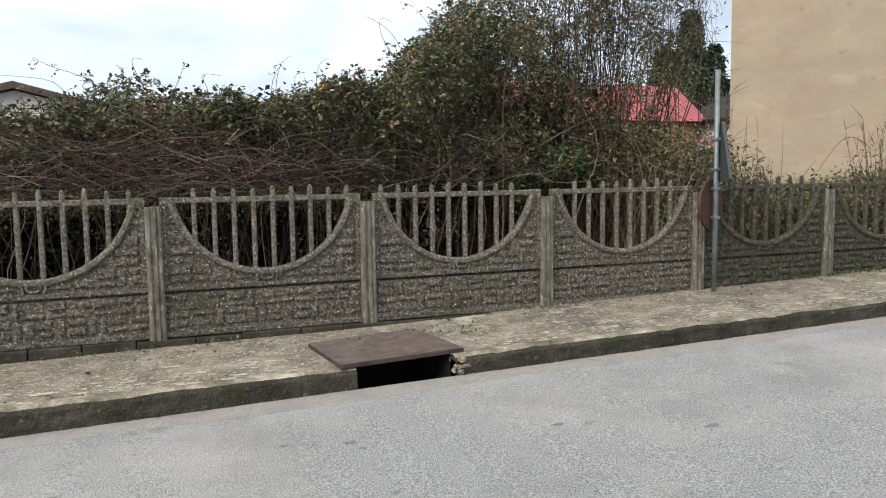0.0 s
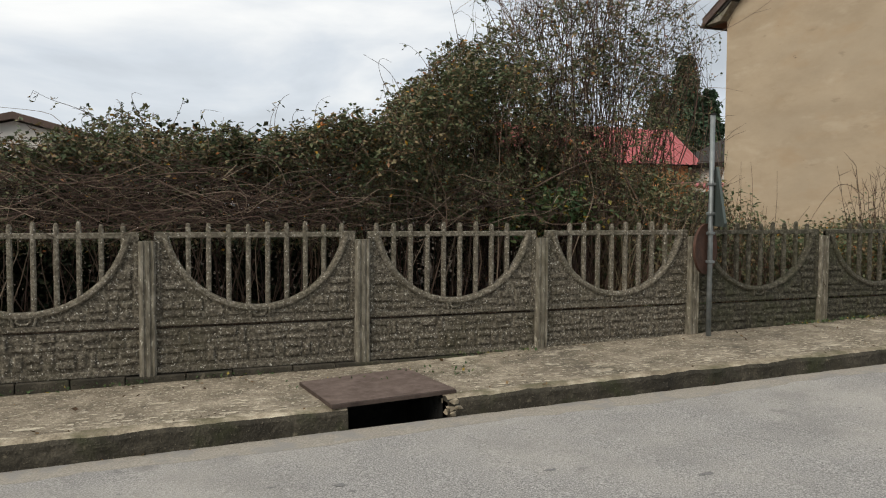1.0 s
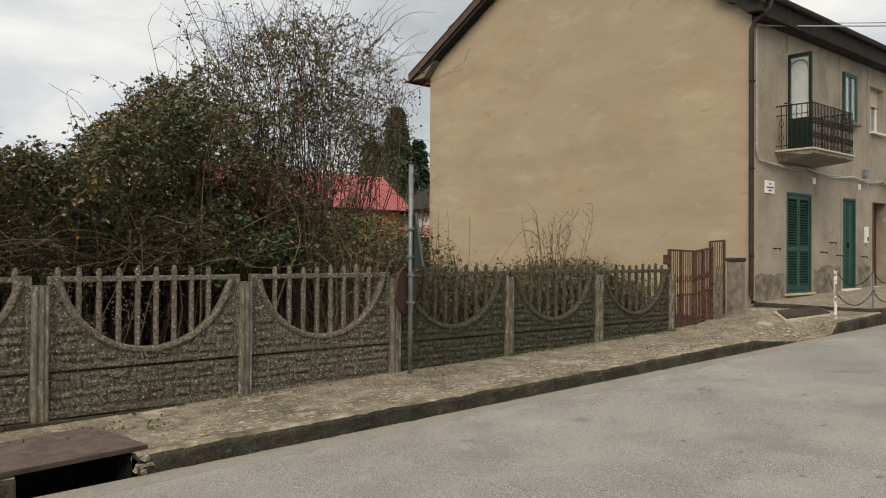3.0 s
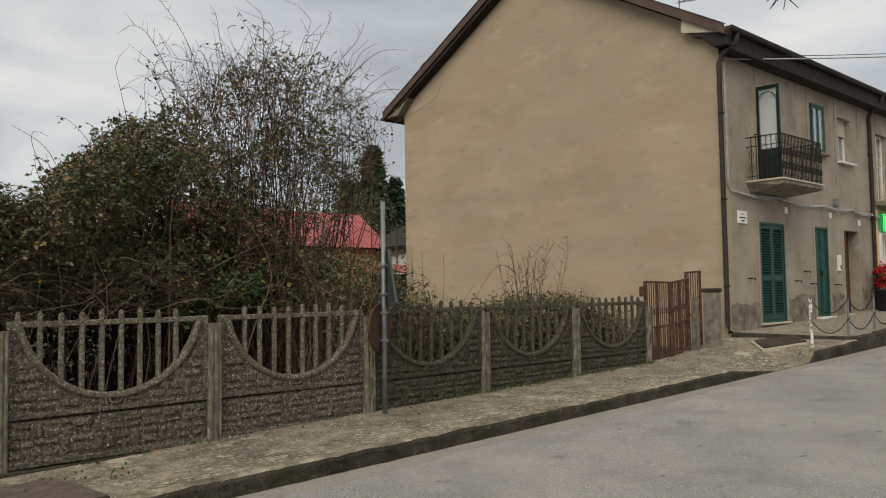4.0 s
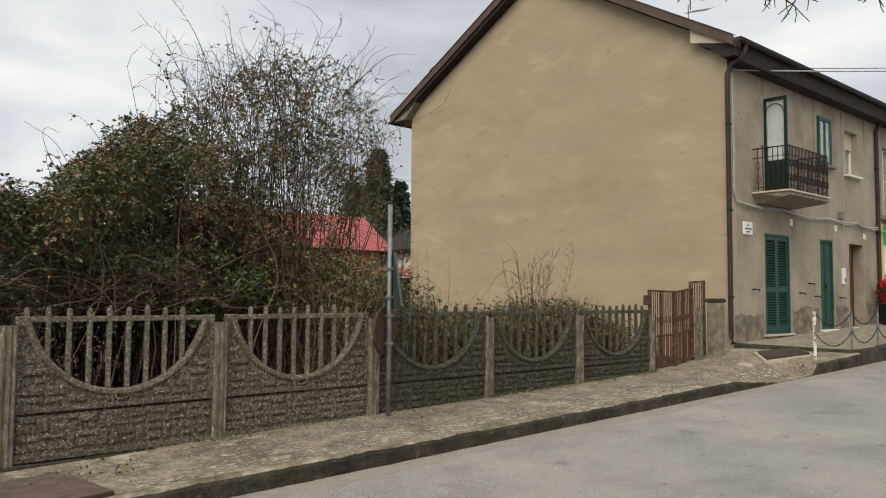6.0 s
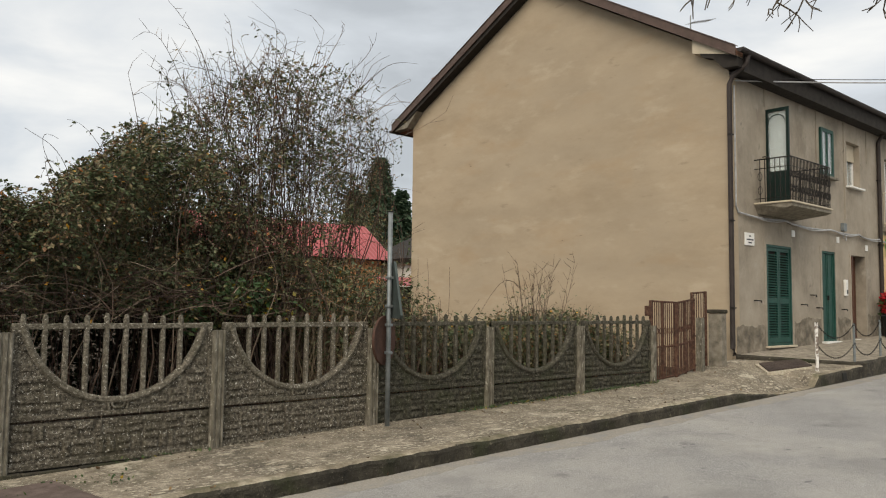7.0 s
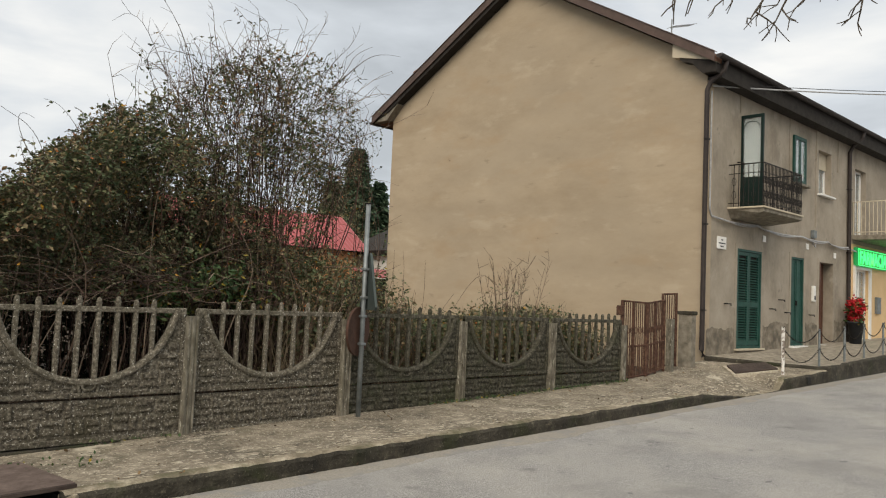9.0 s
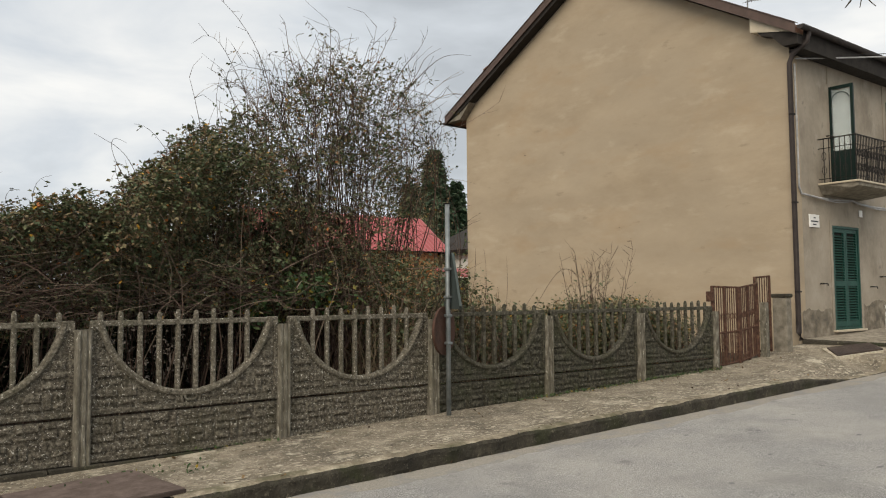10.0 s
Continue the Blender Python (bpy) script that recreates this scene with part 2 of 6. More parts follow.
M_LEAF = material("bramble_leaf", [(0.18, (0.026, 0.046, 0.020)), (0.42, (0.066, 0.090, 0.040)), (0.54, (0.128, 0.138, 0.068)), (0.66, (0.175, 0.142, 0.074)), (0.80, (0.205, 0.115, 0.062))],
                  1.5, 0.5, 0.0, blend=0.5, turned=((0.46, 0.25, 0.035), (0.36, 0.13, 0.04)), spec=0.28, detail=3.0)
# Darkened leaf colour that stands for the shade deep behind the fence.
M_SHADELEAF = material("shaded_hedge_leaf", [(0.0, (0.008, 0.014, 0.008)), (0.6, (0.018, 0.026, 0.014)), (1.0, (0.034, 0.036, 0.020))], 6, 0.8, 0.0, island=True, spec=0.1)
M_GREENLEAF = material("ivy_leaf", [(0.0, (0.02, 0.05, 0.014)), (0.6, (0.045, 0.085, 0.026)), (0.9, (0.09, 0.11, 0.035)), (1.0, (0.35, 0.24, 0.03))], 6, 0.55, 0.0, island=True)
M_STEM = material("bramble_stem", [(0.0, (0.024, 0.014, 0.011)), (0.55, (0.060, 0.036, 0.027)), (0.85, (0.125, 0.086, 0.064)), (1.0, (0.25, 0.195, 0.145))], 6, 0.85, 0.0, island=True)
M_DRY = material("dry_cane", [(0.0, (0.06, 0.044, 0.028)), (0.6, (0.135, 0.105, 0.066)), (1.0, (0.30, 0.24, 0.165))], 6, 0.85, 0.0, island=True)
M_NEEDLE = material("conifer_needles", [(0.0, (0.024, 0.056, 0.032)), (1.0, (0.075, 0.118, 0.064))], 6, 0.8, 0.0, island=True)
M_BARK = material("bark", [(0.3, (0.05, 0.04, 0.03)), (0.7, (0.12, 0.10, 0.08))], 12, 0.95, 0.6, 60)
M_GLASS = bpy.data.materials.new("window_glass")
M_GLASS.use_nodes = True
gb = M_GLASS.node_tree.nodes["Principled BSDF"]
gb.inputs["Base Color"].default_value = (0.75, 0.8, 0.8, 1)
gb.inputs["Roughness"].default_value = 0.03
gb.inputs["Transmission Weight"].default_value = 0.85
gb.inputs["IOR"].default_value = 1.5
# Curtain tone shifted to grey-blue, to give the panes their sky reflection.
M_CURTAIN = material("curtain_and_sheen", [(0.3, (0.30, 0.34, 0.36)), (0.7, (0.46, 0.49, 0.50))], 3, 0.9, 0.3, 20, stretch=(12, 1, 0.3))
M_BLACKPOT = material("dark_pot", [(0.3, (0.02, 0.022, 0.026)), (0.7, (0.04, 0.043, 0.05))], 4, 0.5, 0.1, 30)
M_REDLEAF = material("red_bract", [(0.0, (0.30, 0.008, 0.012)), (0.8, (0.55, 0.02, 0.03)), (1.0, (0.65, 0.08, 0.08))], 4, 0.6, 0.0, island=True)
M_CREAM = material("cream_paint", [(0.3, (0.42, 0.36, 0.27)), (0.7, (0.55, 0.48, 0.36))], 4, 0.7, 0.1, 40)
M_TEXT = material("dark_lettering", [(0.3, (0.05, 0.05, 0.06)), (0.7, (0.08, 0.08, 0.09))], 4, 0.8, 0.0)
M_PEEL = material("peeling_white", [(0.44, (0.22, 0.18, 0.15)), (0.52, (0.68, 0.66, 0.62))], 9, 0.8, 0.3, 40)
M_PLINTH = material("damp_render", [(0.3, (0.10, 0.085, 0.065)), (0.5, (0.20, 0.17, 0.13)), (0.7, (0.31, 0.27, 0.21))], 5, 0.95, 0.6, 50, patch=((0.08, 0.07, 0.055), 2.2, 0.5, 0.66, 0.6))
M_LITTER = material("dead_leaf", [(0.0, (0.05, 0.03, 0.018)), (0.6, (0.13, 0.08, 0.04)), (0.9, (0.22, 0.15, 0.08)), (1.0, (0.45, 0.42, 0.36))], 5, 0.9, 0.0, island=True)


def lamp_material(name, colour, strength):
    m = bpy.data.materials.new(name)
    m.use_nodes = True
    b = m.node_tree.nodes["Principled BSDF"]
    b.inputs["Base Color"].default_value = (*colour, 1)
    b.inputs["Emission Color"].default_value = (*colour, 1)
    b.inputs["Emission Strength"].default_value = strength
    return m


M_NEON = lamp_material("green_neon", (0.02, 0.95, 0.22), 1.3)
M_NEONBACK = lamp_material("green_panel", (0.0, 0.22, 0.06), 0.5)


# ---- mesh helpers ----
def thing(name, label, category, group="", at=(0, 0, 0)):
    ob = new(name)
    ob.location = at
    ob.empty_display_size = 0.1
    return tagged(ob, label, category, group)


def obj(name, bm, mat, smooth=False):
    me = bpy.data.meshes.new(name)
    bmesh.ops.recalc_face_normals(bm, faces=bm.faces)
    bm.to_mesh(me)
    bm.free()
    me.materials.append(mat)
    if smooth:
        for p in me.polygons:
            p.use_smooth = True
    return new(name, me)


def part(name, bm, mat, parent, label="", smooth=False):
    """One mesh under a thing. The mesh is given in world places; the parent stays at its own."""
    ob = obj(name, bm, mat, smooth)
    ob.parent = parent
    base = parent
    off = Vector((0, 0, 0))
    while base:
        off += base.location
        base = base.parent
    ob.location = -off
    if label:
        ob["label"] = label
    return ob


def structure(name, bm, mat, label="", category=""):
    return tagged(obj(name, bm, mat), label, category, kind="structure")


def box(bm, x0, x1, y0, y1, z0, z1, bevel=0.0, m=None):
    r = bmesh.ops.create_cube(bm, size=1)
    vs = r["verts"]
    for v in vs:
        v.co = Vector(((x0 + x1) / 2 + v.co.x * (x1 - x0), (y0 + y1) / 2 + v.co.y * (y1 - y0), (z0 + z1) / 2 + v.co.z * (z1 - z0)))
        if m:
            v.co = m @ v.co
    if bevel:
        es = list({e for v in vs for e in v.link_edges})
        bmesh.ops.bevel(bm, geom=es, offset=bevel, segments=2, affect="EDGES", profile=0.5)
    return bm


def boxes(rows, bevel=0.0):
    bm = bmesh.new()
    for r in rows:
        box(bm, *r, bevel=bevel)
    return bm


def prism(bm, pts, axis, a, b):
    """A polygon in the plane across axis ('x': pts are y, z; 'y': x, z; 'z': x, y), drawn out from a to b."""
    def place(p, d):
        return {"x": (d, p[0], p[1]), "y": (p[0], d, p[1]), "z": (p[0], p[1], d)}[axis]
    lo = [bm.verts.new(place(p, a)) for p in pts]
    hi = [bm.verts.new(place(p, b)) for p in pts]
    bm.faces.new(lo)
    bm.faces.new(hi)
    for i in range(len(pts)):
        j = (i + 1) % len(pts)
        bm.faces.new((lo[i], lo[j], hi[j], hi[i]))
    return bm


def tube(bm, pts, r, sides=6, r_end=None):
    """A round bar along points."""
    pts = [Vector(p) for p in pts]
    rings = []
    for i, p in enumerate(pts):
        d = (pts[min(i + 1, len(pts) - 1)] - pts[max(i - 1, 0)]).normalized()
        u = d.orthogonal().normalized() if abs(d.z) < 0.95 else d.cross(Vector((0, 1, 0))).normalized()
        if abs(d.z) < 0.95:
            u = d.cross(Vector((0, 0, 1))).normalized()
        w = d.cross(u)
        rr = r if r_end is None else r + (r_end - r) * i / (len(pts) - 1)
        rings.append([bm.verts.new(p + rr * (math.cos(2 * math.pi * k / sides) * u + math.sin(2 * math.pi * k / sides) * w)) for k in range(sides)])
    for a, b in zip(rings, rings[1:]):
        for k in range(sides):
            bm.faces.new((a[k], a[(k + 1) % sides], b[(k + 1) % sides], b[k]))
    bm.faces.new(rings[0])
    bm.faces.new(rings[-1])
    return bm


def interp(x, table):
    for (x0, v0), (x1, v1) in zip(table, table[1:]):
        if x <= x1:
            return v0 + (v1 - v0) * (x - x0) / (x1 - x0)
    return table[-1][1]


# ---- ground levels ----
GROUND = [(-200, -4.0), (-2.06, -0.03), (0, 0.0), (2.06, 0.06), (6.2, 0.16), (8.26, 0.22), (10.3, 0.28), (12.0, 0.345), (13.6, 0.40), (15.3, 0.47), (60, 1.6)]
KERB_Y = -1.70


def ramp_up(x, y):
    if x <= 10.3:
        return 0.0
    return min(1.0, (x - 10.3) / 3.3) * max(0.0, (y - KERB_Y) / 1.85) * 0.17


def road_z(x, y):
    return -0.175 + 0.026 * x


def dropped(x):
    """How far the kerb is lowered to the road before the gate."""
    return max(0.0, min(1.0, (x - 10.0) / 1.6, (13.25 - x) / 0.25))


def pave_z(x, y):
    z = interp(x, GROUND) + ramp_up(x, y)
    fall = dropped(x) * max(0.0, 1 - (y - KERB_Y - 0.13) / 0.75)
    return z - fall * (z - road_z(x, y) - 0.025 - 0.02 * noise.noise(Vector((x * 7, y * 7, 2)))) if fall > 0 else z


def platform_z(x, y):
    back, front = 0.66 + 0.033 * (x - 13.6), 0.53 + 0.045 * (x - 15.2)
    return front + (back - front) * (y + 1.6) / 1.75


def sheet(name, xs, ys, zf, mat, label, category, skip=None, rough=0.0):
    bm = bmesh.new()
    grid = {}
    for i, x in enumerate(xs):
        for j, y in enumerate(ys):
            z = zf(x, y) + (rough * noise.noise(Vector((x * 1.7, y * 1.7, 3.0))) if rough else 0)
            grid[i, j] = bm.verts.new((x, y, z))
    for i in range(len(xs) - 1):
        for j in range(len(ys) - 1):
            if skip and skip((xs[i] + xs[i + 1]) / 2, (ys[j] + ys[j + 1]) / 2):
                continue
            bm.faces.new((grid[i, j], grid[i + 1, j], grid[i + 1, j + 1], grid[i, j + 1]))
    return structure(name, bm, mat, label, category)


def steps(a, b, n):
    return [a + (b - a) * i / n for i in range(n + 1)]


# road, lying to the kerb and beyond the camera
sheet("road", steps(-160, -12, 8) + steps(-12, 30, 60)[1:] + steps(30, 200, 8)[1:], steps(-13.0, KERB_Y, 24), road_z, M_ASPHALT,
      "worn grey asphalt road running uphill", "road")
# land behind the fence, to the horizon
def land_z(x, y):
    if y < -12.9:
        return road_z(x, -13) - 0.02
    return max(-0.5, min(0.3, interp(x, GROUND))) + 0.012 * max(0.0, min(y, 60))
sheet("ground", steps(-400, -20, 6) + steps(-20, 40, 20)[1:] + steps(40, 400, 6)[1:], [0.06, 2, 5, 10, 20, 40, 100, 400], land_z, M_SOIL,
      "dark bare soil under the brambles", "ground")
sheet("verge", [-400, -100, -20, 0, 20, 100, 400], [-400, -60, -13.0], lambda x, y: road_z(max(-160, min(200, x)), -13) - 0.01, M_SOIL, "dark soil verge beyond the road", "ground")

# pavement with the gap of the drain
HX0, HX1, HY1 = -0.57, 0.30, -0.62
PX = steps(-60, -8, 10) + steps(-8, HX0, 50)[1:] + steps(HX0, HX1, 6)[1:] + steps(HX1, 15.4, 90)[1:]
PY = [KERB_Y + 0.13, -1.48, -1.4, -1.3, -1.2, -1.1, -1.0, -0.9, -0.8, HY1, -0.45, -0.3, -0.15, 0.07, 0.16]
sheet("pavement", PX, PY, pave_z, M_PAVE, "cracked weathered concrete pavement with pale worn patches", "pavement",
      skip=lambda x, y: HX0 < x < HX1 and y < HY1)


def kerb(name, x0, x1, zf, y=KERB_Y, n=40):
    """A cast kerb with a worn, uneven upper edge."""
    bm = bmesh.new()
    rings = []
    for x in steps(x0, x1, n):
        j = 0.018 * noise.noise(Vector((x * 2.3, 0, 7))) + 0.009 * noise.noise(Vector((x * 9, 1, 7)))
        k = 0.016 * noise.noise(Vector((x * 3.1, 5, 2)))
        t = zf(x, y + 0.14)
        low = road_z(x, y) - 0.15
        prof = [(y - 0.005 + k * 0.5, low)]
        for f in (0.45, 0.6, 0.75, 0.88):
            prof.append((y + k + 0.012 * noise.noise(Vector((x * 6, f * 9, 11))) + 0.007 * noise.noise(Vector((x * 19, f * 14, 4))), low + (t - 0.01 - low) * f + j * f))
        prof += [(y + 0.022 + k + 0.01 * noise.noise(Vector((x * 14, 2, 9))), t - 0.018 + j), (y + 0.06 + j, t - 0.002 + j * 0.4),
                 (y + 0.14, t + 0.002), (y + 0.14, low)]
        rings.append([bm.verts.new((x, py, pz)) for py, pz in prof])
    m = len(rings[0])
    for a, b in zip(rings, rings[1:]):
        for i in range(m):
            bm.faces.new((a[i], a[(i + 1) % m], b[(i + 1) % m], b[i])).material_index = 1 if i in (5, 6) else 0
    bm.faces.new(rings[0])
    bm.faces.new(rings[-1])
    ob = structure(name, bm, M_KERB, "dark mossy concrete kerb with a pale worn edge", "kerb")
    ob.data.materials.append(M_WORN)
    return ob


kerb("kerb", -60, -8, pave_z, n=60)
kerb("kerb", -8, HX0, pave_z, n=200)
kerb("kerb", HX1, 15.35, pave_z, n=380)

# the drain under the plate, its walls coloured near-black for the shade inside
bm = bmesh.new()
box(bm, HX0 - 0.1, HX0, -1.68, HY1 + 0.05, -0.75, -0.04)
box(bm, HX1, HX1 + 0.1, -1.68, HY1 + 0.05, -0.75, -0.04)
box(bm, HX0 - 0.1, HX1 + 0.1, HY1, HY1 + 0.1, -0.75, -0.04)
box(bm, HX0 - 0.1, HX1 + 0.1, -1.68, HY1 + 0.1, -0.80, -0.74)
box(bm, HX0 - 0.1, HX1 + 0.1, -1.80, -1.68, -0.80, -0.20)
structure("drain_pit", bm, M_VOID, "concrete drain pit under the pavement, coloured near-black as in shade", "drain")

# raised platform before the house
bm = bmesh.new()
outline = [(13.62, 0.16), (14.4, -0.62), (15.25, -1.5)]
top = [(x, y, platform_z(x, y)) for x, y in outline]
for x in steps(15.6, 60, 40):
    top.append((x, -1.62, platform_z(x, -1.62)))
vt = [bm.verts.new(p) for p in top]
vb = [bm.verts.new((p[0], p[1], p[2] - 0.8)) for p in top]
bk = [bm.verts.new((p[0], 0.2, platform_z(p[0], 0.16))) for p in top]
for i in range(len(top) - 1):
    bm.faces.new((vt[i], vt[i + 1], vb[i + 1], vb[i]))
    bm.faces.new((vt[i], vt[i + 1], bk[i + 1], bk[i]))
structure("platform", bm, M_SLAB, "raised pale concrete forecourt before the house", "pavement")
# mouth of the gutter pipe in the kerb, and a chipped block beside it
# No hole is cut: a solid near-black block shows the mouth's shade.
structure("gully_mouth_block", boxes([(14.22, 14.42, KERB_Y - 0.022, KERB_Y + 0.05, road_z(14.3, -1.7) + 0.03, road_z(14.3, -1.7) + 0.19)], 0.02), M_VOID, "near-black block standing for a shaded pipe mouth in the kerb", "drain")
# dark facing of its edge, with a worn lip
bm = bmesh.new()
edge = [Vector(p) for p in top]
dense = []
for p, q in zip(edge, edge[1:]):
    dense += [p.lerp(q, s) for s in steps(0, 1, max(2, int((q - p).length * 7)))[:-1]]
rings = []
for i, p in enumerate(dense):
    d = (dense[min(i + 1, len(dense) - 1)] - dense[max(i - 1, 0)]).normalized()
    o = Vector((d.y, -d.x, 0)).normalized()
    j = 0.016 * noise.noise(p * 4) + 0.01 * noise.noise(p * 13)
    rings.append([bm.verts.new(p - o * 0.10 + Vector((0, 0, 0.006))), bm.verts.new(p + o * (0.02 + j) + Vector((0, 0, 0.004 + j * 0.4))),
                  bm.verts.new(p + o * (0.05 + j) + Vector((0, 0, -0.03 + j))), bm.verts.new(p + o * (0.045 - j) + Vector((0, 0, -0.16))), bm.verts.new(p + o * 0.05 + Vector((0, 0, -0.8)))])
for a, b in zip(rings, rings[1:]):
    for k in range(4):
        bm.faces.new((a[k], b[k], b[k + 1], a[k + 1]))
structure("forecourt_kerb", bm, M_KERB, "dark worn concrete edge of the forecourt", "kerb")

# ---- concrete fence ----
SPAN, POST_W = 2.06, 0.15
PW = SPAN - POST_W + 0.02
ARC_X, ARC_Z, ARC_R = PW / 2, 1.025, 0.865
Z_LOW, Z_MID = 0.065, 0.49


def arc_z(x):
    d = abs(x - ARC_X)
    return 0.86 if d >= 0.845 else min(0.86, ARC_Z - math.sqrt(ARC_R ** 2 - d * d))


def stone(bm, x0, x1, z0, z1, y, rng):
    """One rough-faced block in relief, facing the road."""
    g = 0.008
    x0, x1, z0, z1 = x0 + g, x1 - g, z0 + g, z1 - g
    d = rng.uniform(0.009, 0.024)
    c = 0.017
    o = [(x0, z0), (x1, z0), (x1, z1), (x0, z1)]
    i = [(x0 + c, z0 + c), (x1 - c, z0 + c), (x1 - c, z1 - c), (x0 + c, z1 - c)]
    vo = [bm.verts.new((px, y, pz)) for px, pz in o]
    vi = [bm.verts.new((px + rng.uniform(-.006, .006), y - d + rng.uniform(-.006, .006), pz + rng.uniform(-.006, .006))) for px, pz in i]
    mid = bm.verts.new(((x0 + x1) / 2 + rng.uniform(-.02, .02), y - d - rng.uniform(0.0, 0.012), (z0 + z1) / 2))
    for k in range(4):
        n = (k + 1) % 4
        bm.faces.new((vo[k], vo[n], vi[n], vi[k]))
        bm.faces.new((vi[k], vi[n], mid))
    bm.faces.new(vo)


def ashlar(x0, x1, z0, z1, rng):
    """Cells of an uneven ashlar: groups of two flat courses beside upright stones."""
    cells = []
    rows = max(1, round((z1 - z0) / 0.20))
    h = (z1 - z0) / rows
    for r in range(rows):
        x = x0
        zb = z0 + r * h
        while x < x1 - 0.05:
            kind = rng.random()
            if kind < 0.28:
                w = min(rng.uniform(0.08, 0.11), x1 - x)
                cells.append((x, x + w, zb, zb + h))
            else:
                w = min(rng.uniform(0.15, 0.25), x1 - x)
                f = rng.uniform(0.4, 0.6)
                cells.append((x, x + w, zb, zb + h * f))
                cells.append((x, x + w, zb + h * f, zb + h))
            x += w
    return cells


def fence_bay(label, skin, bars, first, count, gap=0.186):
    """One bay: lower slab, upper slab with a round cut-out and bars, left post. Origin at the left post's foot line."""
    rng = random.Random(5)
    bay = thing("fence_bay", label, "fence", "bays of the street fence")
    bay.location = (0, 0, 0)
    xo = POST_W / 2 - 0.01
    # post, fluted in front
    h = POST_W / 2
    prof = [(-h, -0.06), (-h + 0.02, -0.08), (-0.035, -0.08), (-0.028, -0.066), (-0.012, -0.066), (-0.006, -0.08), (0.02, -0.08), (0.027, -0.066),
            (0.04, -0.066), (0.046, -0.08), (h - 0.015, -0.08), (h, -0.06), (h, 0.07), (-h, 0.07)]
    bm = bmesh.new()
    prism(bm, prof, "z", -0.35, 1.29)
    part("post", bm, M_POST, bay, "ribbed concrete post with green lichen")
    # lower slab
    bm = bmesh.new()
    box(bm, xo, xo + PW, -0.012, 0.035, Z_LOW, Z_MID - 0.028, 0.004)
    low = part("lower_panel", bm, skin, bay)
    part("rail", boxes([(xo, xo + PW, -0.04, 0.03, Z_LOW - 0.02, Z_LOW + 0.035)], 0.01), skin, low)
    for c in ashlar(0.015, PW - 0.015, 0.055, Z_MID - Z_LOW - 0.032, rng):
        bm = bmesh.new()
        stone(bm, xo + c[0], xo + c[1], Z_LOW + c[2], Z_LOW + c[3], -0.010, rng)
        part("stone", bm, skin, low)
    # upper slab
    bm = bmesh.new()
    xs = steps(0, PW, 64)
    cols = []
    for x in xs:
        z = arc_z(x)
        cols.append([bm.verts.new((xo + x, -0.012, Z_MID)), bm.verts.new((xo + x, -0.012, Z_MID + z)), bm.verts.new((xo + x, 0.03, Z_MID + z)), bm.verts.new((xo + x, 0.03, Z_MID))])
    for a, b in zip(cols, cols[1:]):
        for k in range(4):
            bm.faces.new((a[k], a[(k + 1) % 4], b[(k + 1) % 4], b[k]))
    bm.faces.new(cols[0])
    bm.faces.new(cols[-1])
    up = part("upper_panel", bm, skin, bay)
    # rims: bottom, sides, arch
    part("rail", boxes([(xo, xo + PW, -0.036, 0.03, Z_MID - 0.004, Z_MID + 0.045)], 0.012), skin, up)
    for a in (0.0, PW - 0.05):
        part("side_rim", boxes([(xo + a, xo + a + 0.05, -0.034, 0.03, Z_MID + 0.05, Z_MID + 0.84)], 0.01), skin, up)
    bm = bmesh.new()
    lim = math.asin(0.85 / ARC_R)
    rings = []
    for t in steps(-lim, lim, 40):
        ring = []
        for rr, yy in ((ARC_R - 0.012, -0.03), (ARC_R + 0.008, -0.045), (ARC_R + 0.034, -0.045), (ARC_R + 0.052, -0.028), (ARC_R + 0.05, 0.032), (ARC_R - 0.012, 0.032)):
            ring.append(bm.verts.new((xo + ARC_X + rr * math.sin(t), yy, Z_MID + min(0.862, ARC_Z - rr * math.cos(t)))))
        rings.append(ring)
    for a, b in zip(rings, rings[1:]):
        for k in range(6):
            bm.faces.new((a[k], a[(k + 1) % 6], b[(k + 1) % 6], b[k]))
    bm.faces.new(rings[0])
    bm.faces.new(rings[-1])
    part("arch_rim", bm, bars, up)
    # small oval boss under the arch
    bm = bmesh.new()
    loop = [(xo + ARC_X + 0.06 * math.cos(a), -0.03, Z_MID + 0.10 + 0.035 * math.sin(a)) for a in steps(0, 2 * math.pi, 16)]
    tube(bm, loop, 0.011, 5)
    for sx in (-1, 1):
        tube(bm, [(xo + ARC_X + sx * 0.085, -0.028, Z_MID + 0.05), (xo + ARC_X + sx * 0.095, -0.03, Z_MID + 0.11), (xo + ARC_X + sx * 0.13, -0.03, Z_MID + 0.155)], 0.014, 5)
    part("boss", bm, bars, up)
    # stones of the two spandrels
    for c in ashlar(0.06, PW - 0.06, 0.06, 0.80, rng):
        x0, x1, z0, z1 = c
        lim_z = min(arc_z(x0), arc_z(x1)) if (x0 - ARC_X) * (x1 - ARC_X) > 0 else 0
        lim_z -= 0.055
        if z1 > lim_z and z0 + 0.05 < lim_z:
            z1 = lim_z
        if z1 <= lim_z and x1 - x0 > 0.03:
            bm = bmesh.new()
            stone(bm, xo + x0, xo + x1, Z_MID + z0, Z_MID + z1, -0.010, rng)
            part("stone", bm, skin, up)
    # top rail and bars
    part("top_rail", boxes([(xo + 0.02, xo + PW - 0.02, -0.022, 0.022, Z_MID + 0.825, Z_MID + 0.88)], 0.01), bars, up)
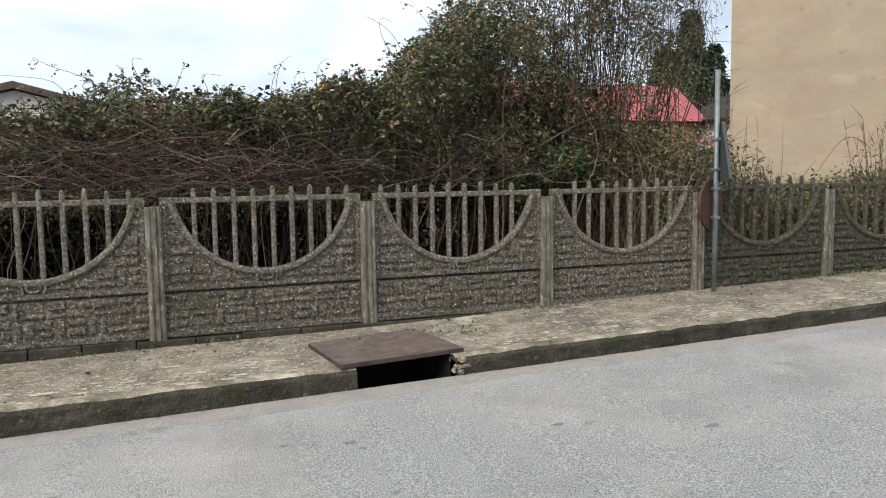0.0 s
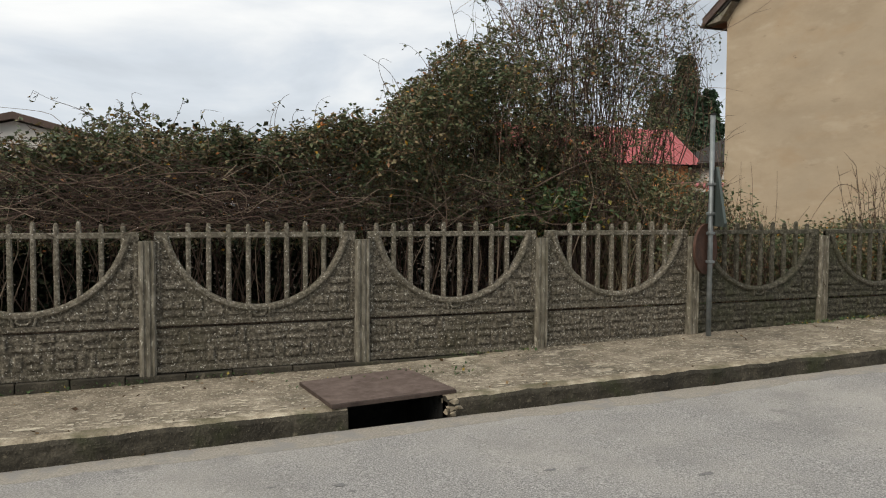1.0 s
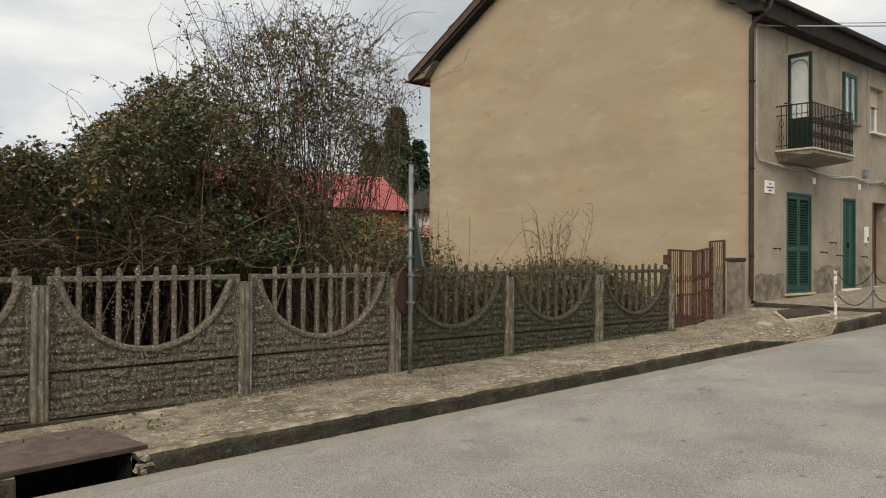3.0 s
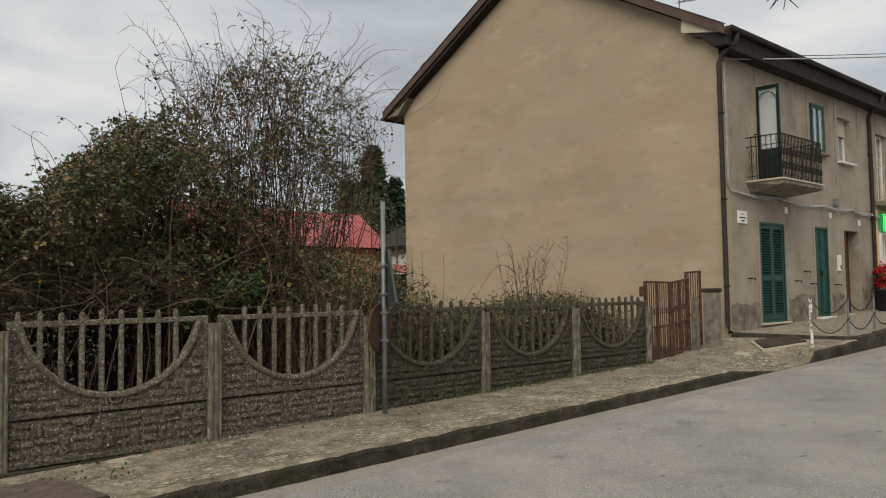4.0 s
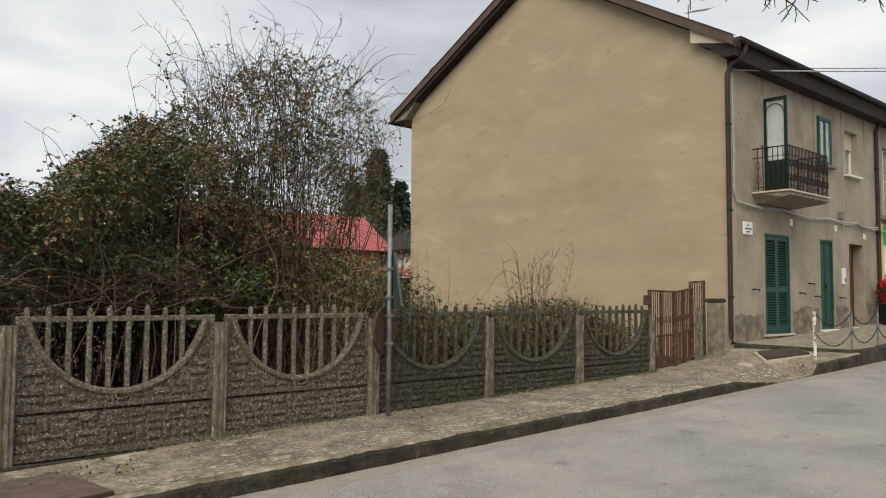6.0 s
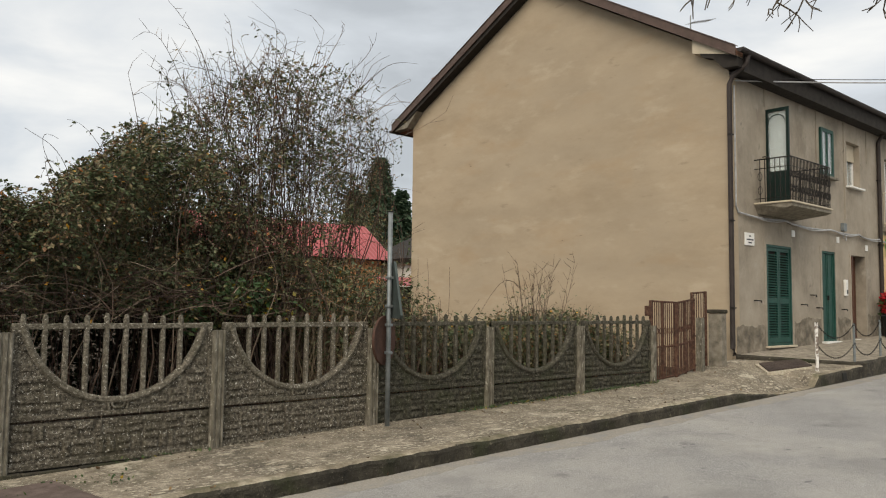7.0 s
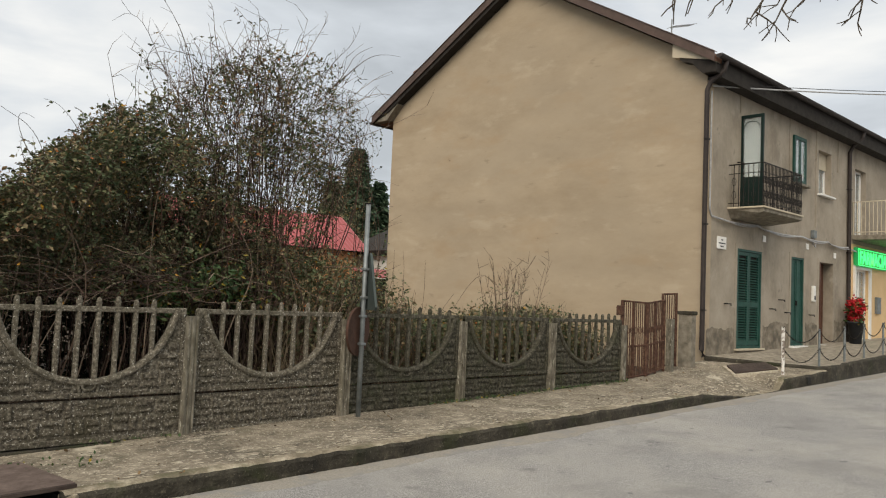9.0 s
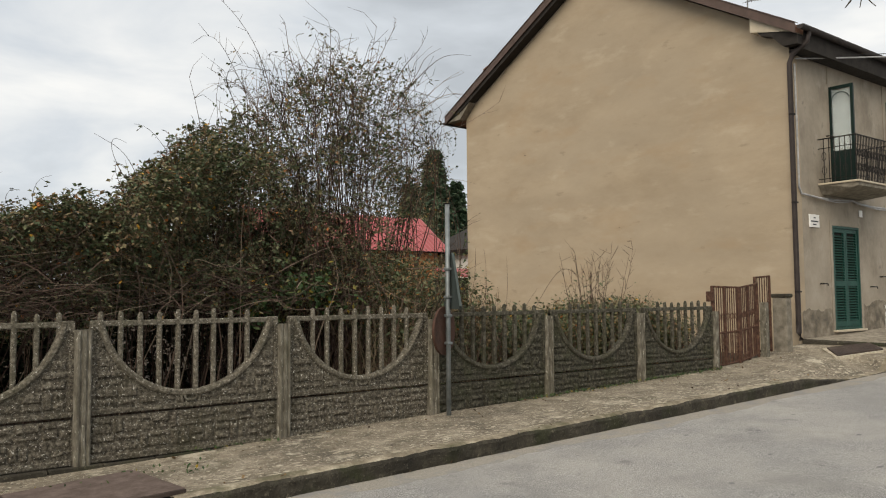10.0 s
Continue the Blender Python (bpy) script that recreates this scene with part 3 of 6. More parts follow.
    for a in (0.0, PW - 0.12):
        part("corner_block", boxes([(xo + a, xo + a + 0.12, -0.03, 0.03, Z_MID + 0.79, Z_MID + 0.885)], 0.012), bars, up)
    for k in range(count):
        x = first + gap * k
        foot = Z_MID + arc_z(x - xo) - 0.02
        tip = Z_MID + 0.975 + rng.uniform(-0.02, 0.015)
        bm = bmesh.new()
        w = 0.023
        rings = []
        for z, s in ((foot, 1), (tip - 0.05, 1.0), (tip - 0.015, 0.8), (tip, 0.4)):
            q = [(x - w * s, -w * 0.5 * s), (x - w * 0.5 * s, -w * s), (x + w * 0.5 * s, -w * s), (x + w * s, -w * 0.5 * s), (x + w * s, w * s), (x - w * s, w * s)]
            rings.append([bm.verts.new((px, py, z)) for px, py in q])
        for a, b in zip(rings, rings[1:]):
            for k2 in range(6):
                bm.faces.new((a[k2], a[(k2 + 1) % 6], b[(k2 + 1) % 6], b[k2]))
        bm.faces.new(rings[0])
        bm.faces.new(rings[-1])
        part("baluster", bm, bars, up)
    return bay


TILTS = {-3: 0.0, -2: 0.0, -1: 0.15, 0: -0.12, 1: 0.09, 2: -0.06, 3: 0.12, 4: 0.0}
PALE_BAY = "weathered grey precast concrete fence bay with scooped top"
DARK_BAY = "precast concrete fence bay of darker, greener concrete"
# the cast bars stand nearer the one or the other post, bay by bay
near_bay = fence_bay(PALE_BAY, M_FENCE, M_BALUSTER, 0.16, 9)
mid_bay = fence_bay(PALE_BAY, M_FENCE, M_BALUSTER, 0.38, 8)
far_bay = fence_bay(PALE_BAY, M_FENCE, M_BALUSTER, 0.37, 9)
dark_bay = fence_bay(DARK_BAY, M_DARKFENCE, M_DARKBAR, 0.50, 8, 0.188)


def bay_pose(k):
    return pose(k * SPAN, 0.006 * (k % 2), 0, 0, 0, TILTS[k])


near_bay.matrix_basis = bay_pose(0)
mid_bay.matrix_basis = bay_pose(1)
far_bay.matrix_basis = bay_pose(-1)
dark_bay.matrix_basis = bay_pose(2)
copy_thing(far_bay, bay_pose(-3))
copy_thing(far_bay, bay_pose(-2))
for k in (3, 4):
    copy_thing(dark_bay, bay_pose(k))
bm = bmesh.new()
prism(bm, [(-0.07, -0.06), (-0.03, -0.08), (0.03, -0.08), (0.07, -0.06), (0.07, 0.07), (-0.07, 0.07)], "z", 0.0, 1.28)
end_post = thing("fence_post", "end post of the concrete fence beside the gate", "post", at=(5 * SPAN, 0, 0))
p = part("post", bm, M_POST, end_post)
p.location = (0, 0, 0)
bm = bmesh.new()
rng = random.Random(2)
x = -12.0
while x < 2.2:
    w = rng.uniform(0.35, 0.6)
    g0 = pave_z(x, 0) - 0.1
    box(bm, x, x + w - 0.012, -0.075 - rng.uniform(0, 0.025), 0.05, g0, max(g0 + 0.04, 0.04 + rng.uniform(-0.012, 0.004)), 0.008)
    x += w
structure("fence_footing", bm, M_KERB, "mossy concrete footing blocks under the fence", "footing")

# ---- the house ----
HX, HY0, HY1B, HXR = 13.50, 0.15, 10.44, 21.85
EAVE_Z, APEX_Y, APEX_Z = 6.74, 5.44, 10.0
FLOOR1 = 3.88


def wall_with_openings(x0, x1, z0, z1, y0, y1, holes):
    """A wall along x, cut by openings (x0, x1, z0, z1)."""
    bm = bmesh.new()
    xs = sorted({x0, x1, *[h[0] for h in holes], *[h[1] for h in holes]})
    for a, b in zip(xs, xs[1:]):
        mid = (a + b) / 2
        cuts = sorted([(h[2], h[3]) for h in holes if h[0] < mid < h[1]])
        z = z0
        for lo, hi in cuts:
            if lo > z:
                box(bm, a, b, y0, y1, z, lo)
            z = hi
        box(bm, a, b, y0, y1, z, z1)
    bmesh.ops.remove_doubles(bm, verts=bm.verts, dist=0.0005)
    return bm


DOOR1, DOOR2, DOOR3 = (15.03, 16.26, 0.80, 3.03), (17.95, 18.74, 0.84, 3.05), (19.76, 20.72, 0.86, 3.03)
BALC, WIN2, WIN3 = (15.25, 16.15, FLOOR1, 6.08), (17.95, 18.72, 4.92, 6.12), (19.66, 20.54, 4.84, 6.02)
house = thing("house", "two-storey ochre plastered house with brown-edged gable roof", "house")
bm = bmesh.new()
prism(bm, [(HY0, 0.0), (HY1B, 0.0), (HY1B, APEX_Z - 0.545 * (HY1B - APEX_Y)), (APEX_Y, APEX_Z), (HY0, APEX_Z - 0.58 * (APEX_Y - HY0))], "x", HX, HX + 0.3)
part("gable_wall", bm, M_PLASTER, house, "bare ochre plastered gable wall")
part("facade_wall", wall_with_openings(HX + 0.3, HXR, 0.0, EAVE_Z, HY0 + 0.002, HY0 + 0.35, [DOOR1, DOOR2, DOOR3, BALC, WIN2, WIN3]), M_FACADE, house, "stained grey-beige plastered street front")
part("back_wall", boxes([(HX + 0.3, HXR, HY1B - 0.3, HY1B, 0, EAVE_Z)]), M_PLASTER, house)
part("upper_floor", boxes([(HX + 0.3, HXR, HY0 + 0.35, HY1B - 0.3, FLOOR1 - 0.3, FLOOR1)]), M_RAWCON, house)
# roof: two slopes with overhang
OV_X, TH = 13.20, 0.15
Y_FRONT, Y_BACK = -0.16, 11.10


def roof_line(y, up=0.0):
    return APEX_Z + 0.04 + up - (0.58 * (APEX_Y - y) if y < APEX_Y else 0.545 * (y - APEX_Y))


for ya, yb, x_end in ((Y_FRONT, APEX_Y, 34.0), (Y_BACK, APEX_Y, 34.0)):
    bm = bmesh.new()
    prism(bm, [(ya, roof_line(ya)), (yb, roof_line(yb)), (yb, roof_line(yb, TH)), (ya, roof_line(ya, TH))], "x", OV_X, x_end)
    part("roof_slope", bm, M_TILE, house)
    bm = bmesh.new()
    prism(bm, [(ya, roof_line(ya) - 0.02), (yb, roof_line(yb) - 0.02), (yb, roof_line(yb, TH + 0.04)), (ya, roof_line(ya, TH + 0.04))], "x", OV_X - 0.03, OV_X - 0.002)
    part("verge_board", bm, M_ROOFEDGE, house, "brown sheet-metal verge board")
    bm = bmesh.new()
    prism(bm, [(ya, roof_line(ya, TH + 0.045)), (yb, roof_line(yb, TH + 0.045)), (yb, roof_line(yb, TH + 0.06)), (ya, roof_line(ya, TH + 0.06))], "x", OV_X - 0.05, OV_X + 0.10)
    part("verge_cap", bm, M_ROOFEDGE, house)
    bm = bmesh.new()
    # Back slope: soffit hung deeper, a dark band for the overhang's shade.
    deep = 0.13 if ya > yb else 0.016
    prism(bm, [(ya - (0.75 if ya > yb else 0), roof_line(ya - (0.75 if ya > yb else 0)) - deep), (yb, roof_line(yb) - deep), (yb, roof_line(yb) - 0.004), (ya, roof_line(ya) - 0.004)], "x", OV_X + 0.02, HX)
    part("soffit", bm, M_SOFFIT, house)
bm = bmesh.new()
box(bm, 13.20, 13.55, 8.98, 9.30, 0, 0.03, 0.006)
for v in bm.verts:
    v.co.z += roof_line(9.0, TH + 0.065) + 0.02 - 0.35 * (v.co.y - 8.98)
part("loose_tile", bm, M_TILE, house, "slipped tile standing proud of the verge")
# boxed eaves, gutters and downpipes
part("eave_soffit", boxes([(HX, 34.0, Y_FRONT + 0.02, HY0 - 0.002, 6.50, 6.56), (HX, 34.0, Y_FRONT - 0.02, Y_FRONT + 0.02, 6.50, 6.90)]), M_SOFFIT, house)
for pts in ([(0.85, 7.06), (-0.10, 6.84), (Y_FRONT, 6.80), (Y_FRONT, roof_line(Y_FRONT) - 0.02), (0.85, roof_line(0.85) - 0.02)],
            [(10.0, 7.40), (10.45, 6.98), (Y_BACK - 0.15, 6.98), (Y_BACK - 0.05, roof_line(Y_BACK - 0.05) - 0.02), (10.0, roof_line(10.0) - 0.02)]):
    bm = bmesh.new()
    prism(bm, pts, "x", OV_X + 0.05, HX - 0.002)
    # Same kind of box: cream as lit in front, grey as turned from light.
    part("eave_return", bm, M_CREAM if pts[0][0] < 5 else M_RAWCON, house, "boxed concrete eave end, coloured as lit in front, shaded behind")
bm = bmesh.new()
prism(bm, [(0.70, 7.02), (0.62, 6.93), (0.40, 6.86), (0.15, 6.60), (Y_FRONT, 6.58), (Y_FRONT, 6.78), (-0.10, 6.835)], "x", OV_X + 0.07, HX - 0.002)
part("eave_underside", bm, M_SOFFIT, house, "crumbling underside of the eave, coloured near-black for its shade")
for gy, gz in ((Y_FRONT - 0.10, 6.90), (Y_BACK + 0.06, 6.98)):
    bm = bmesh.new()
    ring = [(gy + 0.075 * math.cos(a), gz + 0.02 - 0.085 * math.sin(a)) for a in steps(0, math.pi, 8)]
    prism(bm, ring, "x", OV_X - 0.02, 34.0)
    part("gutter", bm, M_PIPE, house, "dark brown half-round gutter")
for px, py in ((13.445, 0.12), (21.75, 0.085)):
    bm = bmesh.new()
    tube(bm, [(px + 0.1, -0.25, 6.84), (px + 0.08, -0.22, 6.66), (px + 0.02, py - 0.08, 6.46), (px, py, 6.28), (px, py, 1.0), (px, py, 0.80), (px - 0.03, py - 0.06, 0.66)], 0.052, 10)
    part("downpipe", bm, M_PIPE, house, "dark brown metal downpipe", True)
    for z in (1.6, 3.4, 5.2):
        part("pipe_bracket", boxes([(px - 0.06, px + 0.06, py - 0.058, 0.149, z, z + 0.03)]), M_IRON, house)

# neighbour with the shop
DOORS = (22.42, 23.58, 0.95, 3.02)
BALC2 = (22.40, 23.30, FLOOR1 + 0.1, 5.92)
house_b = thing("shop_house", "peach painted house with a shop and lit green sign", "house")
bm = wall_with_openings(HXR + 0.002, 34.0, 0.0, 3.72, HY0 + 0.01, HY0 + 0.35, [DOORS])
part("shop_wall", bm, M_PEACH, house_b, "peach plastered shop front")
bm = wall_with_openings(HXR + 0.002, 34.0, 3.72, EAVE_Z, HY0 + 0.01, HY0 + 0.35, [BALC2])
part("upper_wall", bm, M_FACADE, house_b, "grey-beige plastered upper storey")
part("back_wall", boxes([(HXR, 34.0, HY1B - 0.3, HY1B, 0, EAVE_Z)]), M_PLASTER, house_b)
part("side_wall", boxes([(33.7, 34.0, HY0 + 0.35, HY1B - 0.3, 0, EAVE_Z)]), M_PLASTER, house_b)

# ---- sign pole ----
sign_pole = thing("road_sign", "grey steel sign pole with two signs seen from behind", "road sign", at=(4.2, -0.24, 0.08))
bm = bmesh.new()
tube(bm, [(4.2, -0.24, 0.0), (4.2, -0.24, 2.73)], 0.03, 12)
part("pole", bm, M_GALV, sign_pole, "galvanised steel pole", True)


def sign_plate(points, thick, off, heading):
    """A flat plate behind the pole; heading: where its seen side looks."""
    n = Vector((math.cos(radians(heading)), math.sin(radians(heading)), 0))
    t = Vector((-n.y, n.x, 0))
    bm = bmesh.new()
    c = Vector((4.2, -0.24, 0)) - n * off
    fr = [bm.verts.new(c + t * a + Vector((0, 0, z))) for a, z in points]
    bk = [bm.verts.new(c - n * thick + t * a + Vector((0, 0, z))) for a, z in points]
    bm.faces.new(fr)
    bm.faces.new(bk)
    for i in range(len(points)):
        j = (i + 1) % len(points)
        bm.faces.new((fr[i], fr[j], bk[j], bk[i]))
    return bm


disc = [(0.30 * math.cos(a), 1.15 + 0.30 * math.sin(a)) for a in steps(0, 2 * math.pi, 32)[:-1]]
part("round_sign", sign_plate(disc, 0.03, 0.045, 296), M_RIM, sign_pole, "rusty dark brown round sign")
tri = [(-0.02, 2.12), (-0.06, 2.08), (-0.40, 1.46), (-0.37, 1.42), (0.37, 1.42), (0.40, 1.46), (0.06, 2.08), (0.02, 2.12)]
part("triangle_sign", sign_plate(tri, 0.03, 0.045, 155), M_SIGNBACK, sign_pole, "dark grey-green back of a triangular sign")
for z in (0.98, 1.32, 1.55, 1.9):
    part("clamp", boxes([(4.16, 4.24, -0.28, -0.20, z, z + 0.035)], 0.008), M_GALV, sign_pole)
part("pole_cap", boxes([(4.165, 4.235, -0.275, -0.205, 2.73, 2.745)], 0.004), M_IRON, sign_pole)

# ---- red-roofed house, pale house ----
red = thing("red_roof_house", "small orange house with red corrugated sheet roof", "house")
part("wall", boxes([(12.0, 20.3, 20.7, 26.0, 0, 3.6)]), M_ORANGE, red)
bm = bmesh.new()
for yy0, yy1, z0, z1 in ((20.3, 22.7, 3.62, 5.35), (25.1, 22.7, 3.62, 5.35)):
    xs = steps(11.6, 20.85, 74)
    lo = [bm.verts.new((x, yy0, z0 + (0.03 if i % 2 else 0))) for i, x in enumerate(xs)]
    hi = [bm.verts.new((x, yy1, z1 + (0.03 if i % 2 else 0))) for i, x in enumerate(xs)]
    for i in range(len(xs) - 1):
        bm.faces.new((lo[i], lo[i + 1], hi[i + 1], hi[i]))
part("roof", bm, M_REDROOF, red, "red corrugated sheet roof")
pale = thing("pale_house", "pale house with a low dark gable roof", "house")
bm = bmesh.new()
prism(bm, [(-11.5, 0), (-1.2, 0), (-1.2, 3.5), (-6.35, 4.8), (-11.5, 3.5)], "y", 25, 34)
part("wall", bm, M_OFFWALL, pale)
bm = bmesh.new()
prism(bm, [(-6.35, 4.85), (-0.8, 3.42), (-0.8, 3.62), (-6.35, 5.1), (-11.9, 3.62), (-11.9, 3.42)], "y", 24.6, 34.4)
part("roof", bm, M_ROOFEDGE, pale)


# ---- vegetation ----
def cane_mesh(name, paths, mat, parent, sides=3):
    """Many thin tapered stems as one mesh. paths: (points, radius at foot, radius at tip)."""
    verts, faces = [], []
    for pts, r0, r1 in paths:
        P = np.array(pts)
        d = np.gradient(P, axis=0)
        d /= np.linalg.norm(d, axis=1)[:, None] + 1e-9
        ref = np.array((0.31, 0.77, 0.2)) if abs(d[0][2]) > 0.8 else np.array((0.1, 0.05, 1.0))
        u = np.cross(d, ref)
        u /= np.linalg.norm(u, axis=1)[:, None] + 1e-9
        w = np.cross(d, u)
        rr = np.linspace(r0, r1, len(P))[:, None]
        base = len(verts)
        for k in range(sides):
            a = 2 * math.pi * k / sides
            verts.extend((P + rr * (math.cos(a) * u + math.sin(a) * w)).tolist())
        n = len(P)
        for k in range(sides):
            k2 = (k + 1) % sides
            for i in range(n - 1):
                faces.append((base + k * n + i, base + k2 * n + i, base + k2 * n + i + 1, base + k * n + i + 1))
    me = bpy.data.meshes.new(name)
    me.from_pydata(verts, [], faces)
    me.materials.append(mat)
    ob = new(name, me)
    ob.parent = parent
    ob.location = -parent.location
    return ob


def leaf_mesh(name, places, size, mat, parent, rng, droop=0.3, axes=None):
    """Small folded leaves (four corners and a bent tip) at the given places."""
    P = np.array(places)
    n = len(P)
    yaw = rng.uniform(0, 2 * math.pi, n)
    pit = rng.normal(-droop, 0.5, n)
    rol = rng.normal(0, 0.6, n)
    a = np.stack([np.cos(yaw) * np.cos(pit), np.sin(yaw) * np.cos(pit), np.sin(pit)], 1)
    if axes is not None:
        a = np.array(axes)
        a = a / (np.linalg.norm(a, axis=1)[:, None] + 1e-6)
    s = np.cross(a, np.array((0.0, 0.0, 1.0))) + rng.normal(0, 0.05, (n, 3))
    s /= np.linalg.norm(s, axis=1)[:, None] + 1e-6
    up = np.cross(a, s)
    s = s * np.cos(rol)[:, None] + up * np.sin(rol)[:, None]
    up = np.cross(a, s)
    L = (size * rng.uniform(0.4, 1.35, n))[:, None]
    W = L * 0.33
    v0, v1 = P, P + a * L * 0.5 + up * L * 0.07
    v2 = P + a * L - up * L * 0.05
    l, r = P + a * L * 0.42 + s * W - up * L * 0.06, P + a * L * 0.42 - s * W - up * L * 0.06
    V = np.stack([v0, v1, v2, l, r], 1).reshape(-1, 3)
    idx = np.arange(n)[:, None] * 5
    F = np.concatenate([idx + np.array([[0, 1, 3]]), idx + np.array([[1, 2, 3]]), idx + np.array([[0, 4, 1]]), idx + np.array([[1, 4, 2]])], 0)
    me = bpy.data.meshes.new(name)
    me.from_pydata(V.tolist(), [], F.tolist())
    me.materials.append(mat)
    ob = new(name, me)
    ob.parent = parent
    ob.location = -parent.location
    return ob


def arching(rng, foot, top, sway=0.25, n=9, droop=0.0):
    """A wavering stem from foot to top; droop bends the last part over."""
    f, t = np.array(foot, float), np.array(top, float)
    s = np.linspace(0, 1, n)[:, None]
    side = rng.normal(0, sway, 3) * np.array((1, 1, 0.3))
    side2 = rng.normal(0, sway * 0.4, 3)
    P = f + (t - f) * s + side * np.sin(math.pi * s) + side2 * np.sin(2 * math.pi * s)
    P[:, 2] += droop * (np.sin(math.pi * s[:, 0]) - s[:, 0] ** 4 * 0.6)
    return P


HEDGE = [(-14, 2.3), (-6, 2.25), (-4.2, 2.2), (-3.3, 2.2), (-2.7, 2.4), (-2.1, 2.62), (-1.6, 2.45), (-1.05, 2.36), (-0.4, 2.5), (0.2, 2.58), (0.8, 2.85), (1.25, 3.2), (1.6, 3.45), (2.3, 3.5), (3.0, 3.0), (4.4, 2.2), (5.2, 1.6), (7.4, 1.4)]


def hedge_top(x, y):
    return interp(x, HEDGE) - 0.10 * abs(y - 2.0) + 0.22 * noise.noise(Vector((x * 1.4, y * 1.4, 0))) + 0.17 * noise.noise(Vector((x * 3.6, y * 3.1, 5)))


nr = np.random.default_rng(11)


def clump(c, n, spread):
    return np.array(c) + nr.normal(0, spread, (n, 3))


def lumps(x, y, z, f=1.9, seed=0.0):
    """Where growth bunches: above zero inside a bunch, below in the dark gaps between."""
    return noise.noise(Vector((x * f + seed, y * f, z * f * 1.15))) + 0.45 * noise.noise(Vector((x * f * 2.6, y * f * 2.6 + seed, z * f * 2.6)))


class Growth:
    """Twigs with their leaves, gathered for one plant."""

    def __init__(self):
        self.paths, self.at, self.axis = [], [], []

    def spray(self, foot, way, length, leaves=7, droop=0.3, r=0.0035):
        """A thin bending twig with leaves standing off to both sides."""
        foot, way = np.array(foot, float), np.array(way, float)
        way = way / (np.linalg.norm(way) + 1e-6)
        s = np.linspace(0, 1, 4)[:, None]
        P = foot + way * length * s + np.array((0, 0, -droop * length)) * s ** 2 + nr.normal(0, 0.03 * length, (4, 3)) * s
        self.paths.append((P, r, 0.0015))
        side = np.cross(way, (nr.normal(0, 0.4), nr.normal(0, 0.4), 1.0))
        side /= np.linalg.norm(side) + 1e-6
        for k in range(leaves):
            u = 0.18 + 0.82 * (k + nr.uniform(-0.3, 0.3)) / max(1, leaves - 1)
            u = min(1.0, max(0.05, u))
            q = foot + way * length * u + np.array((0, 0, -droop * length)) * u ** 2
            self.at.append(q)
            self.axis.append(way * 0.55 + side * (0.8 if k % 2 else -0.8) + nr.normal(0, 0.35, 3) + (0, 0, -0.25))

    def loose(self, c, n, spread):
        for q in clump(c, n, spread):
            self.at.append(q)
            self.axis.append(nr.normal(0, 1, 3) + (0, 0, -0.3))

    def shoot(self, foot, tip, leafy=5, sway=0.1, droop=0.12, r=0.005):
        """A long bare shoot with small sprays towards its end."""
        P = arching(nr, foot, tip, sway, 12, droop)
        self.paths.append((P, r, 0.002))
        for q in P[-leafy:]:
            if nr.random() < 0.5:
                self.spray(q, nr.normal(0, 1, 3), nr.uniform(0.05, 0.11), 3, 0.5, 0.002)

    def finish(self, plant, size, leaf, stem, leaf_label, stem_label):
        tagged(cane_mesh("stem_tangle", self.paths, stem, plant), stem_label, kind="stuff")
        tagged(leaf_mesh("foliage", self.at, size, leaf, plant, nr, axes=self.axis), leaf_label, kind="stuff")


